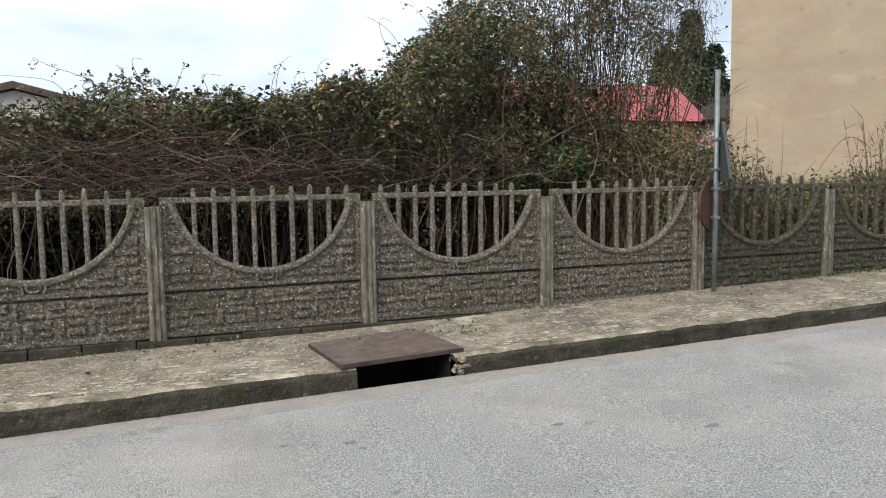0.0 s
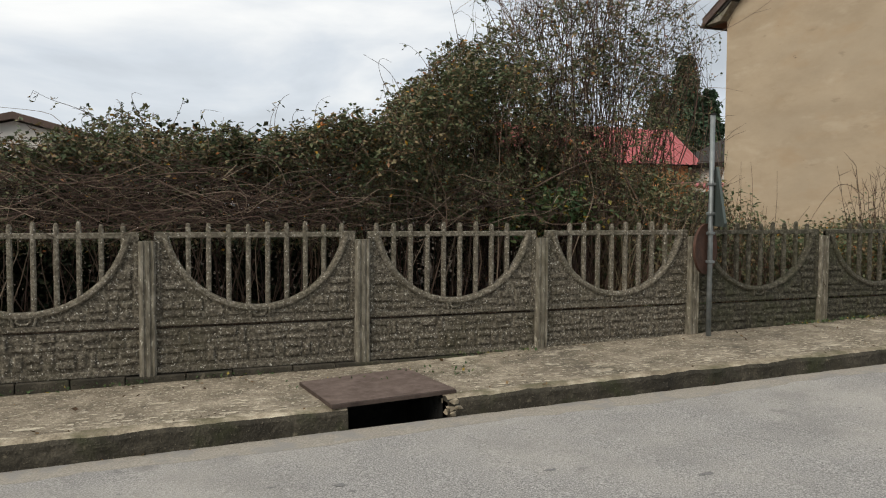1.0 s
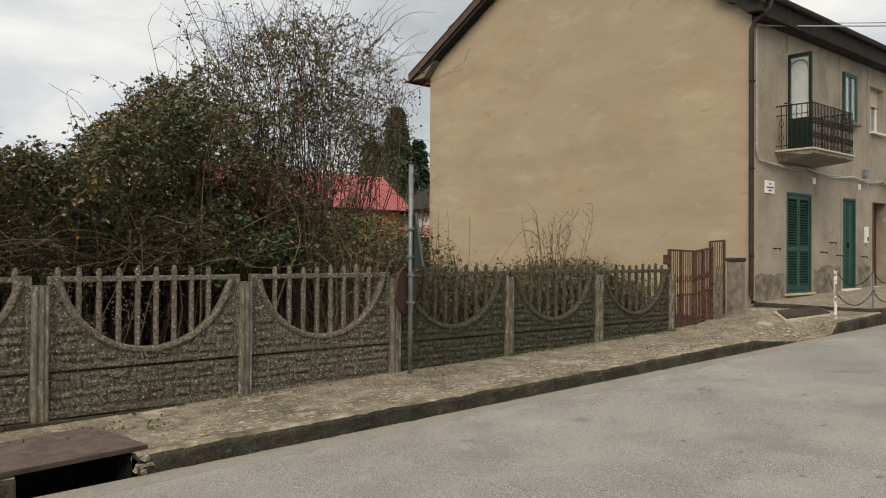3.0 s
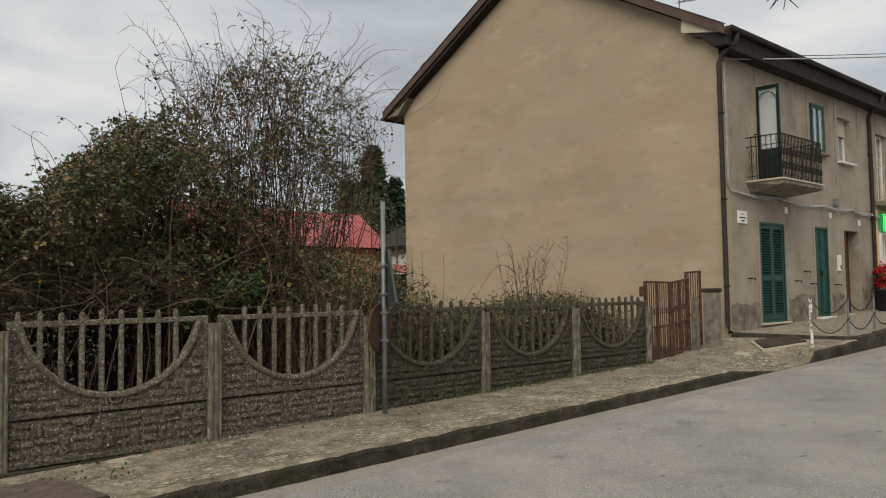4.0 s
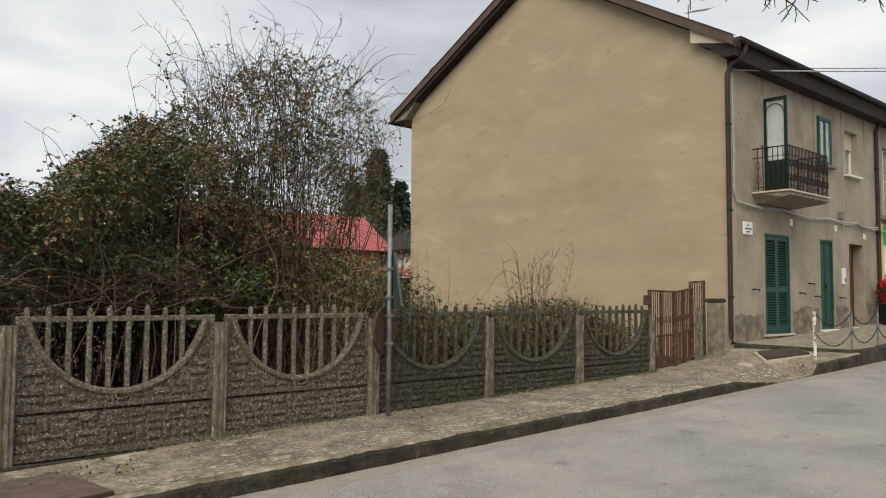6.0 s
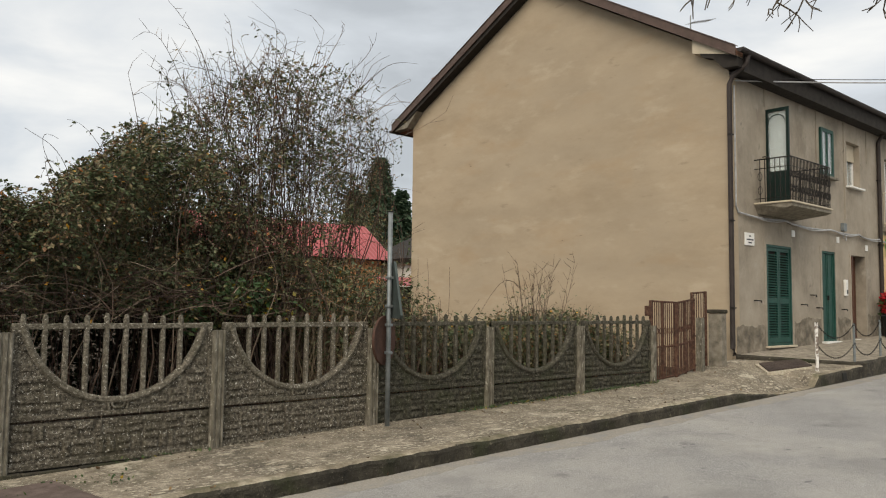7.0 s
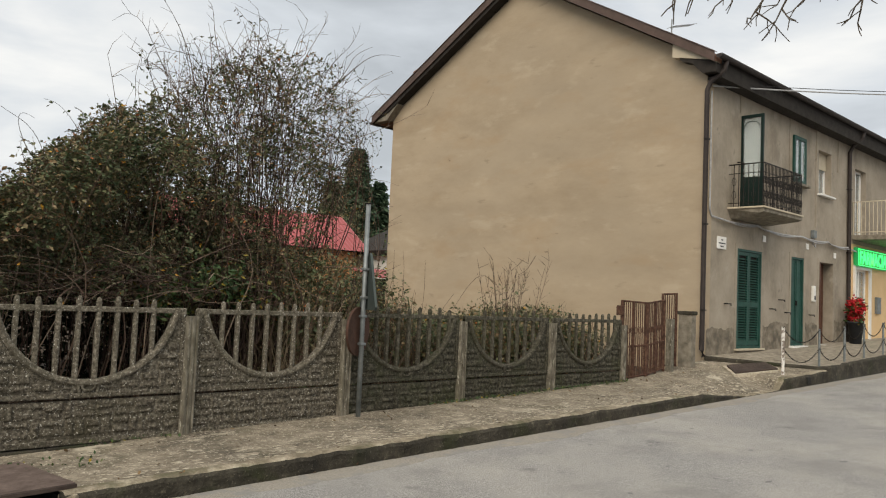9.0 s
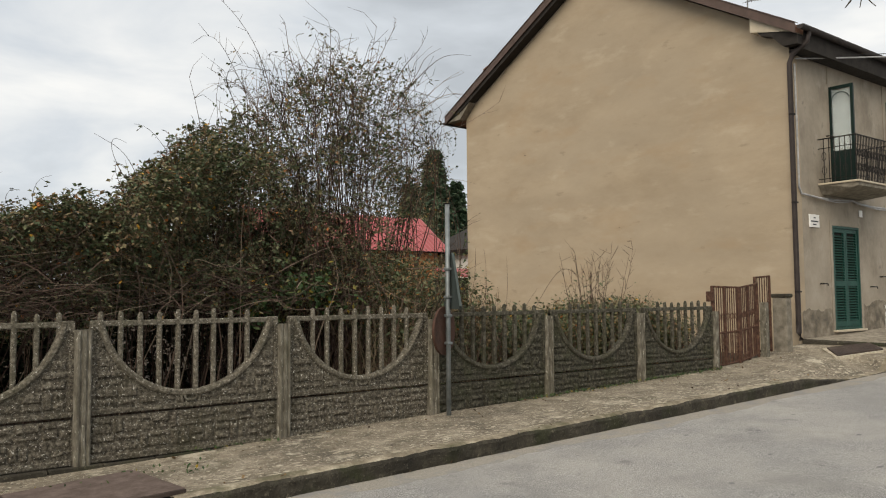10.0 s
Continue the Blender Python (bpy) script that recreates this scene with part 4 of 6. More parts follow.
def bramble(name, x0, x1, label, outer, inner, canes, dead, shoots=(), low=1.9, front=0.55, size=0.054):
    """A hedge stretch: leafy shell on top and front, a dark hollow below, dead stems trailing over the fence."""
    bush = thing(name, label, "shrub", at=((x0 + x1) / 2, 1.8, 0.0))
    g = Growth()
    for i in range(canes):
        x, y = nr.uniform(x0, x1), nr.uniform(1.0, 3.6)
        tx, ty = x + nr.normal(0, 0.5), y + nr.normal(-0.2, 0.4)
        tz = hedge_top(tx, ty) + nr.normal(-0.1, 0.12)
        g.paths.append((arching(nr, (x, max(0.6, y), pave_z(x, 0)), (tx, max(0.5, ty), tz), 0.22, 9, 0.15), nr.uniform(0.005, 0.011), 0.003))
    for i in range(dead):
        x, y = nr.uniform(x0, x1), nr.uniform(0.12, 1.2)
        z = min(nr.triangular(1.30, 1.5, 2.15), hedge_top(x, y) - 0.15)
        L, a = nr.uniform(0.3, 1.2), nr.normal(0.1, 0.6)
        end = (x + L * math.copysign(1, nr.random() - 0.5), max(0.10, y + nr.normal(-0.1, 0.25)), max(1.32, z + L * math.sin(a) * 0.6))
        g.paths.append((arching(nr, (x, y, z), end, 0.13, 9, nr.uniform(-0.1, 0.15)), nr.uniform(0.0025, 0.006), 0.002))
    for f, t in shoots:
        g.shoot(f, t, 7)
    for i in range(int((x1 - x0) * 5)):
        x, y = nr.uniform(x0, x1), nr.uniform(0.9, 3.0)
        t = hedge_top(x, y)
        g.shoot((x, y, t - 0.3), (x + nr.normal(0, 0.3), y + nr.normal(0, 0.2), t + abs(nr.normal(0.06, 0.12))), 7, 0.06, 0.05, 0.0035)
    made = 0
    while made < outer:
        x = nr.uniform(x0, x1)
        if nr.random() < 0.45:
            y = nr.uniform(front, 3.4)
            z = hedge_top(x, y) - abs(nr.normal(0, 0.13))
        else:
            t = hedge_top(x, front + 0.5)
            z = low + (t - low) * nr.random() ** 0.8
            y = front + 0.35 * (1 - (z - low) / max(0.3, t - low)) + 0.35 * lumps(x, 0, z, 1.3, 4.0) + nr.exponential(0.22)
        if y < 0.2 or lumps(x, y, z, 1.7) < -0.10 - 0.12 * nr.random():
            continue
        g.spray((x, y, z), (nr.normal(0, 0.7), nr.normal(-0.55, 0.6), nr.normal(0.25, 0.55)), nr.uniform(0.12, 0.30), int(nr.integers(5, 9)), 0.35)
        made += 1
    for i in range(inner):
        x, y = nr.uniform(x0, x1), nr.uniform(1.7, 3.6)
        g.loose((x, y, max(1.25, hedge_top(x, y) - 0.15 - nr.random() * 1.5)), 9, 0.10)
    g.finish(bush, size, M_LEAF, M_STEM, "dull green and brown bramble leaves", "tangle of thin brown bramble stems")
    return bush


bramble("bramble_hedge", -8.0, -2.9, "overgrown bramble hedge with brown tangled stems behind the fence", 2600, 900, 120, 640,
        [((-3.2, 1.5, 2.0), (-3.9, 1.3, 2.7)), ((-3.0, 1.5, 2.0), (-3.25, 1.3, 2.6))])
bramble("bramble_hedge", -2.9, -0.2, "overgrown bramble hedge with arching shoots behind the fence", 2300, 700, 100, 470,
        [((-2.3, 1.5, 2.3), (-3.12, 1.3, 2.87)), ((-2.3, 1.5, 2.3), (-2.34, 1.4, 2.83)), ((-2.0, 1.5, 2.4), (-2.08, 1.4, 2.9)), ((-1.9, 1.5, 2.3), (-1.65, 1.4, 2.85)), ((-1.7, 1.5, 2.3), (-1.26, 1.3, 2.74)),
         ((-2.5, 1.5, 2.3), (-2.76, 1.4, 2.72)), ((-0.6, 1.5, 2.1), (-0.47, 1.4, 3.0)), ((-0.5, 1.5, 2.1), (-0.58, 1.5, 2.9)), ((-0.4, 1.5, 2.1), (-0.36, 1.5, 2.85))])
bramble("bramble_hedge", -0.2, 2.4, "dense bramble hedge with some yellowed leaves behind the fence", 3000, 800, 110, 90,
        [((-0.1, 1.5, 2.2), (0.0, 1.4, 3.0)), ((0.9, 1.5, 2.6), (0.79, 1.4, 3.14)), ((1.6, 1.8, 3.0), (0.95, 1.7, 3.75)), ((1.5, 1.8, 3.0), (1.25, 1.6, 3.7))],
        low=1.45, front=0.75)
bramble("bramble_hedge", 2.4, 4.4, "bramble growth under the tall shrub behind the fence", 900, 500, 130, 20, low=1.1, front=1.5)

# a second, deeper belt of growth, its leaves coloured near-black for deep shade
belt = thing("back_hedge", "dense hedge further back in the garden, coloured as in deep shade", "shrub", at=(0, 5.5, 0))
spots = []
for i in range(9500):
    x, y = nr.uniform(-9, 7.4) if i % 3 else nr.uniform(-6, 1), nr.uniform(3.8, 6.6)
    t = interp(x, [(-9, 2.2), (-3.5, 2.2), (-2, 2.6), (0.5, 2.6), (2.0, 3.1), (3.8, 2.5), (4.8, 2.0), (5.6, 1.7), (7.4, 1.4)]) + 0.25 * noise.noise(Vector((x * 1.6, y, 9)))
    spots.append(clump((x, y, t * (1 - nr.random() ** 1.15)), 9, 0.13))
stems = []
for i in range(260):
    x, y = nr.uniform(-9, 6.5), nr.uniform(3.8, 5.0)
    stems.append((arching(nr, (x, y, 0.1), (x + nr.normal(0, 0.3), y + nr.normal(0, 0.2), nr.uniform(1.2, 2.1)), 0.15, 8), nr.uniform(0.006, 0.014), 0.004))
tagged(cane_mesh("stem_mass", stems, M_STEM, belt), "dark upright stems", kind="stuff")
tagged(leaf_mesh("foliage", np.concatenate(spots), 0.11, M_SHADELEAF, belt, nr), "dull leaves coloured near-black as in deep shade", kind="stuff")

# the tall overgrown shrub: a stand of upright stems, dense on its low side, airy above
tall = thing("tall_shrub", "tall overgrown shrub with many bare upright stems and dull leaves", "shrub", at=(4.3, 3.0, 0.1))
g = Growth()
CROWN = [(0.4, 2.5), (0.9, 2.85), (1.4, 3.2), (1.7, 3.55), (2.1, 3.95), (2.6, 4.0), (2.9, 4.35), (3.4, 4.85), (4.2, 5.25), (5.0, 5.25), (5.7, 4.95), (6.1, 4.4), (6.4, 3.8), (6.6, 3.2)]


def crown_top(x, y):
    return interp(x, CROWN) - 0.12 * (y - 2.9) ** 2 + 0.22 * noise.noise(Vector((x * 1.9, y * 1.3, 2)))


for i in range(190):
    x, y = min(5.9, max(2.0, nr.normal(4.35, 0.8))), nr.uniform(2.2, 3.9)
    tx = min(6.3, max(1.5, x + (x - 4.2) * 0.45 + nr.normal(0, 0.35)))
    ty = y + nr.normal(0, 0.4)
    tz = crown_top(tx, ty) + nr.normal(-0.35, 0.45)
    P = arching(nr, (x, y, 0.15), (tx, ty, tz), 0.24, 12)
    g.paths.append((P, nr.uniform(0.008, 0.019), 0.003))
    for q in P[5:]:
        for k in range(int(nr.integers(0, 3))):
            d = nr.normal(0, 0.26, 3) + (0, 0, 0.12)
            E = q + d
            g.paths.append((np.stack([q, q + d * 0.5 + nr.normal(0, 0.03, 3), E]), 0.0045, 0.002))
            if nr.random() < (0.8 if q[2] > 2.7 else 0.12) and (lumps(E[0], E[1], E[2], 1.5, 2.0) > -0.05):
                g.spray(E, nr.normal(0, 1, 3) + (0, -0.3, 0.1), nr.uniform(0.12, 0.28), int(nr.integers(4, 8)), 0.45, 0.0025)
# bare whips fanning out above the crown
for i in range(85):
    x, y = nr.uniform(3.0, 5.6), nr.uniform(2.4, 3.6)
    z = crown_top(x, y) - nr.uniform(0.5, 1.3)
    lean = (x - 4.15) * 0.75 + nr.normal(0, 0.3)
    tx = min(6.9, max(2.2, x + lean))
    P = arching(nr, (x, y, z), (tx, y + nr.normal(0, 0.3), interp(min(5.4, max(3.2, tx)), CROWN) + nr.triangular(-0.5, 0.1, 0.85)), 0.14, 10, nr.uniform(0.0, 0.3))
    g.paths.append((P, 0.0075, 0.0025))
    for q in P[3::2]:
        d = nr.normal(0, 0.16, 3) + (0.12 * np.sign(lean), 0, 0.12)
        g.paths.append((np.stack([q, q + d * 0.5, q + d]), 0.004, 0.0018))
        if nr.random() < 0.16:
            g.spray(q + d * 0.6, nr.normal(0, 1, 3), 0.12, 4, 0.4, 0.002)
for f, t in (((3.3, 2.7, 4.2), (2.32, 2.6, 5.95)), ((3.3, 2.7, 4.1), (2.18, 2.7, 5.36)), ((3.1, 2.7, 4.0), (2.3, 2.7, 4.9)), ((3.9, 2.7, 4.6), (3.42, 2.7, 5.85)), ((4.9, 2.7, 4.8), (5.49, 2.7, 6.3)),
             ((5.3, 2.7, 4.6), (6.14, 2.7, 6.2)), ((5.4, 2.7, 4.7), (6.45, 2.7, 6.0)), ((5.5, 2.6, 4.9), (7.03, 2.6, 5.95)), ((5.7, 2.6, 4.5), (7.04, 2.6, 5.2)), ((1.3, 2.5, 3.0), (0.73, 2.6, 3.78)), ((1.2, 2.5, 3.0), (1.13, 2.6, 3.7))):
    P = arching(nr, f, t, 0.10, 12, 0.15)
    g.paths.append((P, 0.009 if t[0] > 2 else 0.005, 0.0025))
    for q in P[5:] if 2 < t[0] < 6.2 else ():
        d = nr.normal(0, 0.09, 3) + (0, 0, 0.07)
        g.paths.append((np.stack([q, q + d * 0.5, q + d]), 0.004, 0.002))
# leafy trails hanging on the house side
for i in range(24):
    x, z = nr.uniform(5.4, 5.9), nr.uniform(3.5, 4.9)
    P = arching(nr, (x, 2.5, z), (x + nr.uniform(0.15, 0.5), 2.3, z - nr.uniform(0.1, 0.7)), 0.08, 8, 0.25)
    g.paths.append((P, 0.004, 0.002))
    for q in P[2:]:
        g.spray(q, nr.normal(0, 1, 3), 0.09, 3, 0.6, 0.002)
made = 0
while made < 7600:
    x, y = nr.uniform(0.6, 6.2), nr.uniform(1.7, 4.0)
    t = crown_top(x, y)
    z = t - min(3.7, t - 1.4) * nr.random() ** 1.2
    thin = min(1.0, max(0.0, (x - 2.7) / 0.9))
    if z < 1.5 or lumps(x, y, z, 1.6) < -0.10 + 0.14 * thin:
        continue
    if x > 3.4 and z < 3.3 and nr.random() < (0.95 if x > 5.3 else 0.12):
        continue
    if thin > 0.5 and z > t - 0.9 and nr.random() < 0.5:
        continue
    if x > 5.2 and y < 2.1 + 0.6 * (x - 5.2):
        continue
    g.spray((x, y, z), nr.normal(0, 0.8, 3) + (0, -0.4, 0.2), nr.uniform(0.14, 0.32), int(nr.integers(5, 9)), 0.4)
    made += 1
for i in range(1300):
    x, y = nr.uniform(2.6, 5.5), nr.uniform(3.4, 4.2)
    g.loose((x, y, nr.uniform(0.4, 3.25 - 1.6 * max(0.0, x - 4.95))), 9, 0.12)
g.finish(tall, 0.055, M_LEAF, M_STEM, "dull green leaves, some turned orange", "bare reddish-brown stems")
spots = [clump((nr.normal(cx, 0.25), nr.uniform(1.0, 1.6), nr.normal(cz, 0.14)), 12, 0.08) for cx, cz in ((2.9, 1.75), (3.3, 1.6), (2.5, 1.5)) for k in range(22)]
tagged(leaf_mesh("ivy", np.concatenate(spots), 0.08, M_GREENLEAF, tall, nr), "fresh green ivy leaves", kind="stuff")

# pale dead canes beside the shrub
dry = thing("dry_canes", "stand of pale dead canes behind the fence", "shrub", at=(5.9, 1.3, 0.1))
paths = []
for i in range(210):
    x, y = nr.uniform(3.8, 6.2), nr.uniform(0.9, 2.2)
    P = arching(nr, (x, y, 0.15), (x + nr.normal(0.05, 0.35), y + nr.normal(-0.1, 0.3), nr.triangular(1.1, 1.6, 2.45) - 0.5 * max(0, x - 5.2)), 0.12, 8, nr.uniform(-0.05, 0.1))
    paths.append((P, nr.uniform(0.005, 0.012), 0.003))
tagged(cane_mesh("cane_mass", paths, M_DRY, dry), "pale dry canes", kind="stuff")


def low_growth(x0, x1, label, n, top, twigs, mat=M_LEAF):
    bush = thing("low_shrub", label, "shrub", at=((x0 + x1) / 2, 1.2, 0.2))
    paths, spots = [], []
    for i in range(twigs):
        x, y = nr.uniform(x0, x1), nr.uniform(0.35, 2.2)
        P = arching(nr, (x, y, 0.15), (x + nr.normal(0, 0.25), y + nr.normal(0, 0.2), top(x) * nr.uniform(0.6, 1.12)), 0.12, 7)
        paths.append((P, 0.006, 0.002))
    tagged(cane_mesh("twig_mass", paths, M_STEM, bush), "thin twigs", kind="stuff")
    for i in range(n):
        x, y = nr.uniform(x0, x1), nr.uniform(0.75, 2.6)
        spots.append(clump((x, y, 0.2 + (top(x) - 0.2) * nr.random() ** 0.7), 9, 0.08))
    tagged(leaf_mesh("foliage", np.concatenate(spots), 0.06, mat, bush, nr), "small dull green leaves", kind="stuff")


low_growth(4.2, 7.3, "low green growth behind the fence bars", 2300, lambda x: interp(x, [(4.2, 1.9), (5.0, 2.2), (5.6, 1.9), (6.1, 1.4), (6.6, 1.28), (7.3, 1.25)]), 260)
low_growth(7.3, 8.9, "low leafy growth behind the fence bars", 2000, lambda x: interp(x, [(7.3, 1.22), (7.8, 1.2), (8.9, 1.36)]), 130)
low_growth(8.9, 11.0, "low leafy growth beside the gate", 3000, lambda x: interp(x, [(8.9, 1.34), (9.3, 1.5), (9.7, 1.4), (10.2, 1.2), (11.0, 1.05)]), 220)

bare = thing("bare_shrub", "small nearly leafless shrub before the ochre wall", "shrub", at=(8.7, 1.3, 0.2))
paths, spots = [], []
for i in range(19):
    x = nr.normal(8.72, 0.26)
    tx = x + (x - 8.7) * 1.3 + nr.normal(0, 0.16)
    tz = 2.65 - 0.6 * abs(tx - 8.75) - nr.uniform(0, 0.6)
    P = arching(nr, (x, 1.3, 0.2), (tx, 1.3 + nr.normal(0, 0.25), tz), 0.06, 10)
    paths.append((P, 0.009, 0.003))
    for q in P[3:]:
        for k in range(2):
            d = np.array((nr.normal(0, 0.10), nr.normal(0, 0.10), nr.uniform(0.06, 0.24)))
            paths.append((np.stack([q, q + d * 0.5, q + d]), 0.004, 0.002))
        if nr.random() < 0.4 and q[2] < 1.9:
            spots.append(clump(q, 4, 0.07))
paths.append((arching(nr, (8.4, 1.3, 1.85), (7.25, 1.3, 1.55), 0.03, 10, 0.3), 0.006, 0.003))
for x, z in ((9.6, 1.65), (9.75, 1.6), (9.9, 1.68), (10.05, 1.6), (9.45, 1.55)):
    for k in range(3):
        paths.append((arching(nr, (x, 1.2, 0.9), (x + nr.normal(0.1, 0.1), 1.2, z - nr.uniform(0, 0.2)), 0.05, 7), 0.006, 0.002))
tagged(cane_mesh("twig_mass", paths, M_STEM, bare), "bare brown twigs", kind="stuff")
tagged(leaf_mesh("foliage", np.concatenate(spots), 0.055, M_LEAF, bare, nr), "sparse small leaves", kind="stuff")

# creeper on the far corner of the house
creeper = thing("creeper", "sparse creeper hanging at the house corner", "plant", at=(13.3, 10.0, 2.0))
spots = [clump((13.35, 10.33 + nr.normal(0, 0.07), z), 5, 0.06) for z in np.linspace(1.3, 2.4, 14)] + [clump((13.35, 10.38 + nr.normal(0, 0.04), z), 3, 0.05) for z in np.linspace(2.4, 3.7, 12)]
tagged(leaf_mesh("foliage", np.concatenate(spots), 0.09, M_GREENLEAF, creeper, nr), kind="stuff")


def conifer(x, y, h, r):
    tree = thing("conifer", "dark green conifer behind the houses", "tree", at=(x, y, 0.3))
    bm = bmesh.new()
    tube(bm, [(x, y, 0.2), (x, y, h * 0.95)], 0.22, 8, 0.03)
    part("trunk", bm, M_BARK, tree)
    pts = []
    for k in range(2600):
        u = nr.random() ** 0.8
        z = h * (0.12 + 0.88 * u)
        a = nr.uniform(0, 2 * math.pi)
        tier = 0.75 + 0.25 * math.sin(z * 5.0 + a * 2)
        rr = r * (1 - u) ** 0.85 * tier * nr.uniform(0.35, 1.05) + 0.05
        pts.append(clump((x + rr * math.cos(a), y + rr * math.sin(a), z - 0.25 * rr), 5, 0.14))
    tagged(leaf_mesh("crown", np.concatenate(pts), 0.34, M_NEEDLE, tree, nr, 0.5), kind="stuff")


conifer(28.1, 31.0, 10.6, 3.2)
conifer(30.2, 31.5, 8.8, 2.6)
conifer(25.6, 30.0, 8.2, 2.6)

# garden trees between the shrub and the red house
for x, y, h, w in ((17.0, 28.0, 5.4, 2.2), (22.0, 26.0, 8.0, 2.0), (9.5, 24.0, 5.2, 2.6), (24.4, 27.0, 7.6, 1.9)):
    tree = thing("garden_tree", "half-bare garden tree with brown and green leaves", "tree", at=(x, y, 0.3))
    bm = bmesh.new()
    tube(bm, [(x, y, 0.2), (x + 0.1, y, h * 0.45)], 0.14, 8, 0.08)
    part("trunk", bm, M_BARK, tree)
    limbs, pts = [], []
    for k in range(70):
        a, u = nr.uniform(0, 2 * math.pi), nr.random() ** 0.6
        tip = (x + w * u * math.cos(a), y + w * u * math.sin(a), h * (1 - 0.35 * u * u) - nr.uniform(0, h * 0.4))
        P = arching(nr, (x, y, h * nr.uniform(0.2, 0.45)), tip, 0.2, 8)
        limbs.append((P, 0.035, 0.006))
        for q in P[3:]:
            pts.append(clump(q, 12, 0.28))
    tagged(cane_mesh("limb_mass", limbs, M_BARK, tree), kind="stuff")
    tagged(leaf_mesh("crown", np.concatenate(pts), 0.15, M_LEAF, tree, nr), kind="stuff")

# street tree beside the camera, whose bare twigs hang into view
street_tree = thing("street_tree", "bare street tree with thin hanging twigs", "tree", at=(8.6, -7.2, 0.1))
bm = bmesh.new()
tube(bm, [(8.6, -7.2, 0.0), (8.55, -7.15, 1.5), (8.4, -7.0, 3.2), (8.0, -6.7, 4.6)], 0.17, 10, 0.10)
part("trunk", bm, M_BARK, street_tree, "", True)
paths = []
limb = arching(nr, (8.05, -6.75, 4.5), (3.0, -4.95, 4.95), 0.06, 16, 0.5)
paths.append((limb, 0.05, 0.008))
limb2 = arching(nr, (8.05, -6.75, 4.5), (5.6, -4.6, 5.2), 0.06, 12, 0.4)
paths.append((limb2, 0.04, 0.008))
def fork(p, d, length, r, depth):
    """An angular twig that splits in two."""
    q = p + d * length * 0.5 + nr.normal(0, 0.05 * length, 3)
    e = q + (d + nr.normal(0, 0.25, 3)) * length * 0.5
    paths.append((np.stack([p, q, e]), r, r * 0.7))
    if depth:
        for start, turn in ((q, 0.9), (e, 0.55), (e, -0.7)):
            n2 = d + np.array((-0.2, -0.5, 0.0)) * turn * nr.choice((-1, 1)) + nr.normal(0, 0.3, 3)
            fork(start, n2 / np.linalg.norm(n2), length * nr.uniform(0.5, 0.75), r * 0.65, depth - 1)


for y, z, length, depth in ((-4.45, 4.55, 0.30, 1), (-4.72, 4.5, 0.26, 1), (-5.1, 4.42, 0.26, 2), (-5.35, 4.3, 0.30, 2), (-5.52, 4.2, 0.28, 2), (-5.75, 4.15, 0.22, 2), (-6.0, 4.05, 0.22, 2), (-6.3, 4.0, 0.22, 2), (-4.0, 4.8, 0.2, 1)):
    fork(np.array((4.0 + nr.normal(0, 0.1), y, z)), np.array((-0.1, 0.1, -0.95)), length, 0.011, depth)
    near = limb[np.argmin(np.abs(limb[:, 0] - 4.6))]
    paths.append((arching(nr, near, (4.0, y, z), 0.05, 6, 0.15), 0.016, 0.011))
tagged(cane_mesh("branch_mass", paths, M_BARK, street_tree, 5), "bare twigs", kind="stuff")

# ---- fittings of the house front ----
def frame_bars(x0, x1, z0, z1, y0, y1, w):
    return boxes([(x0, x0 + w, y0, y1, z0, z1), (x1 - w, x1, y0, y1, z0, z1), (x0 + w, x1 - w, y0, y1, z1 - w, z1), (x0 + w, x1 - w, y0, y1, z0, z0 + w)])


# louvred double door
x0, x1, z0, z1 = DOOR1
door = thing("louvred_door", "closed dark green louvred double door on the house front", "door")
part("door_frame", frame_bars(x0, x1, z0, z1, 0.14, 0.24, 0.05), M_GREEN, door)
mid = (x0 + x1) / 2
for a, b in ((x0 + 0.055, mid - 0.004), (mid + 0.004, x1 - 0.055)):
    bm = boxes([(a, a + 0.07, 0.16, 0.205, z0 + 0.06, z1 - 0.055), (b - 0.07, b, 0.16, 0.205, z0 + 0.06, z1 - 0.055),
                (a + 0.07, b - 0.07, 0.162, 0.203, z0 + 0.06, z0 + 0.18), (a + 0.07, b - 0.07, 0.162, 0.203, z1 - 0.14, z1 - 0.055), (a + 0.07, b - 0.07, 0.162, 0.203, z0 + 0.93, z0 + 1.05)])
    leaf = part("leaf", bm, M_GREEN, door)
    part("backing", boxes([(a + 0.06, b - 0.06, 0.215, 0.225, z0 + 0.07, z1 - 0.06)]), M_SOFFIT, leaf)
    zs = [z0 + 0.21 + 0.058 * i for i in range(13)] + [z0 + 1.08 + 0.058 * i for i in range(17)]
    for z in zs:
        bm = bmesh.new()
        box(bm, a + 0.07, b - 0.07, -0.026, 0.026, -0.005, 0.005)
        bmesh.ops.rotate(bm, verts=bm.verts, cent=(0, 0, 0), matrix=Matrix.Rotation(radians(38), 3, "X"))
        bmesh.ops.translate(bm, verts=bm.verts, vec=(0, 0.182, z))
        part("slat", bm, M_GREEN, leaf)
part("threshold", boxes([(x0 - 0.08, x1 + 0.08, 0.06, 0.30, z0 - 0.045, z0 - 0.002)], 0.008), M_CREAM, door, "pale marble threshold")

# green plank door
x0, x1, z0, z1 = DOOR2
door = thing("green_door", "closed green wooden double door on the house front", "door")
part("door_frame", frame_bars(x0, x1, z0, z1, 0.15, 0.25, 0.05), M_GREEN, door)
mid = (x0 + x1) / 2
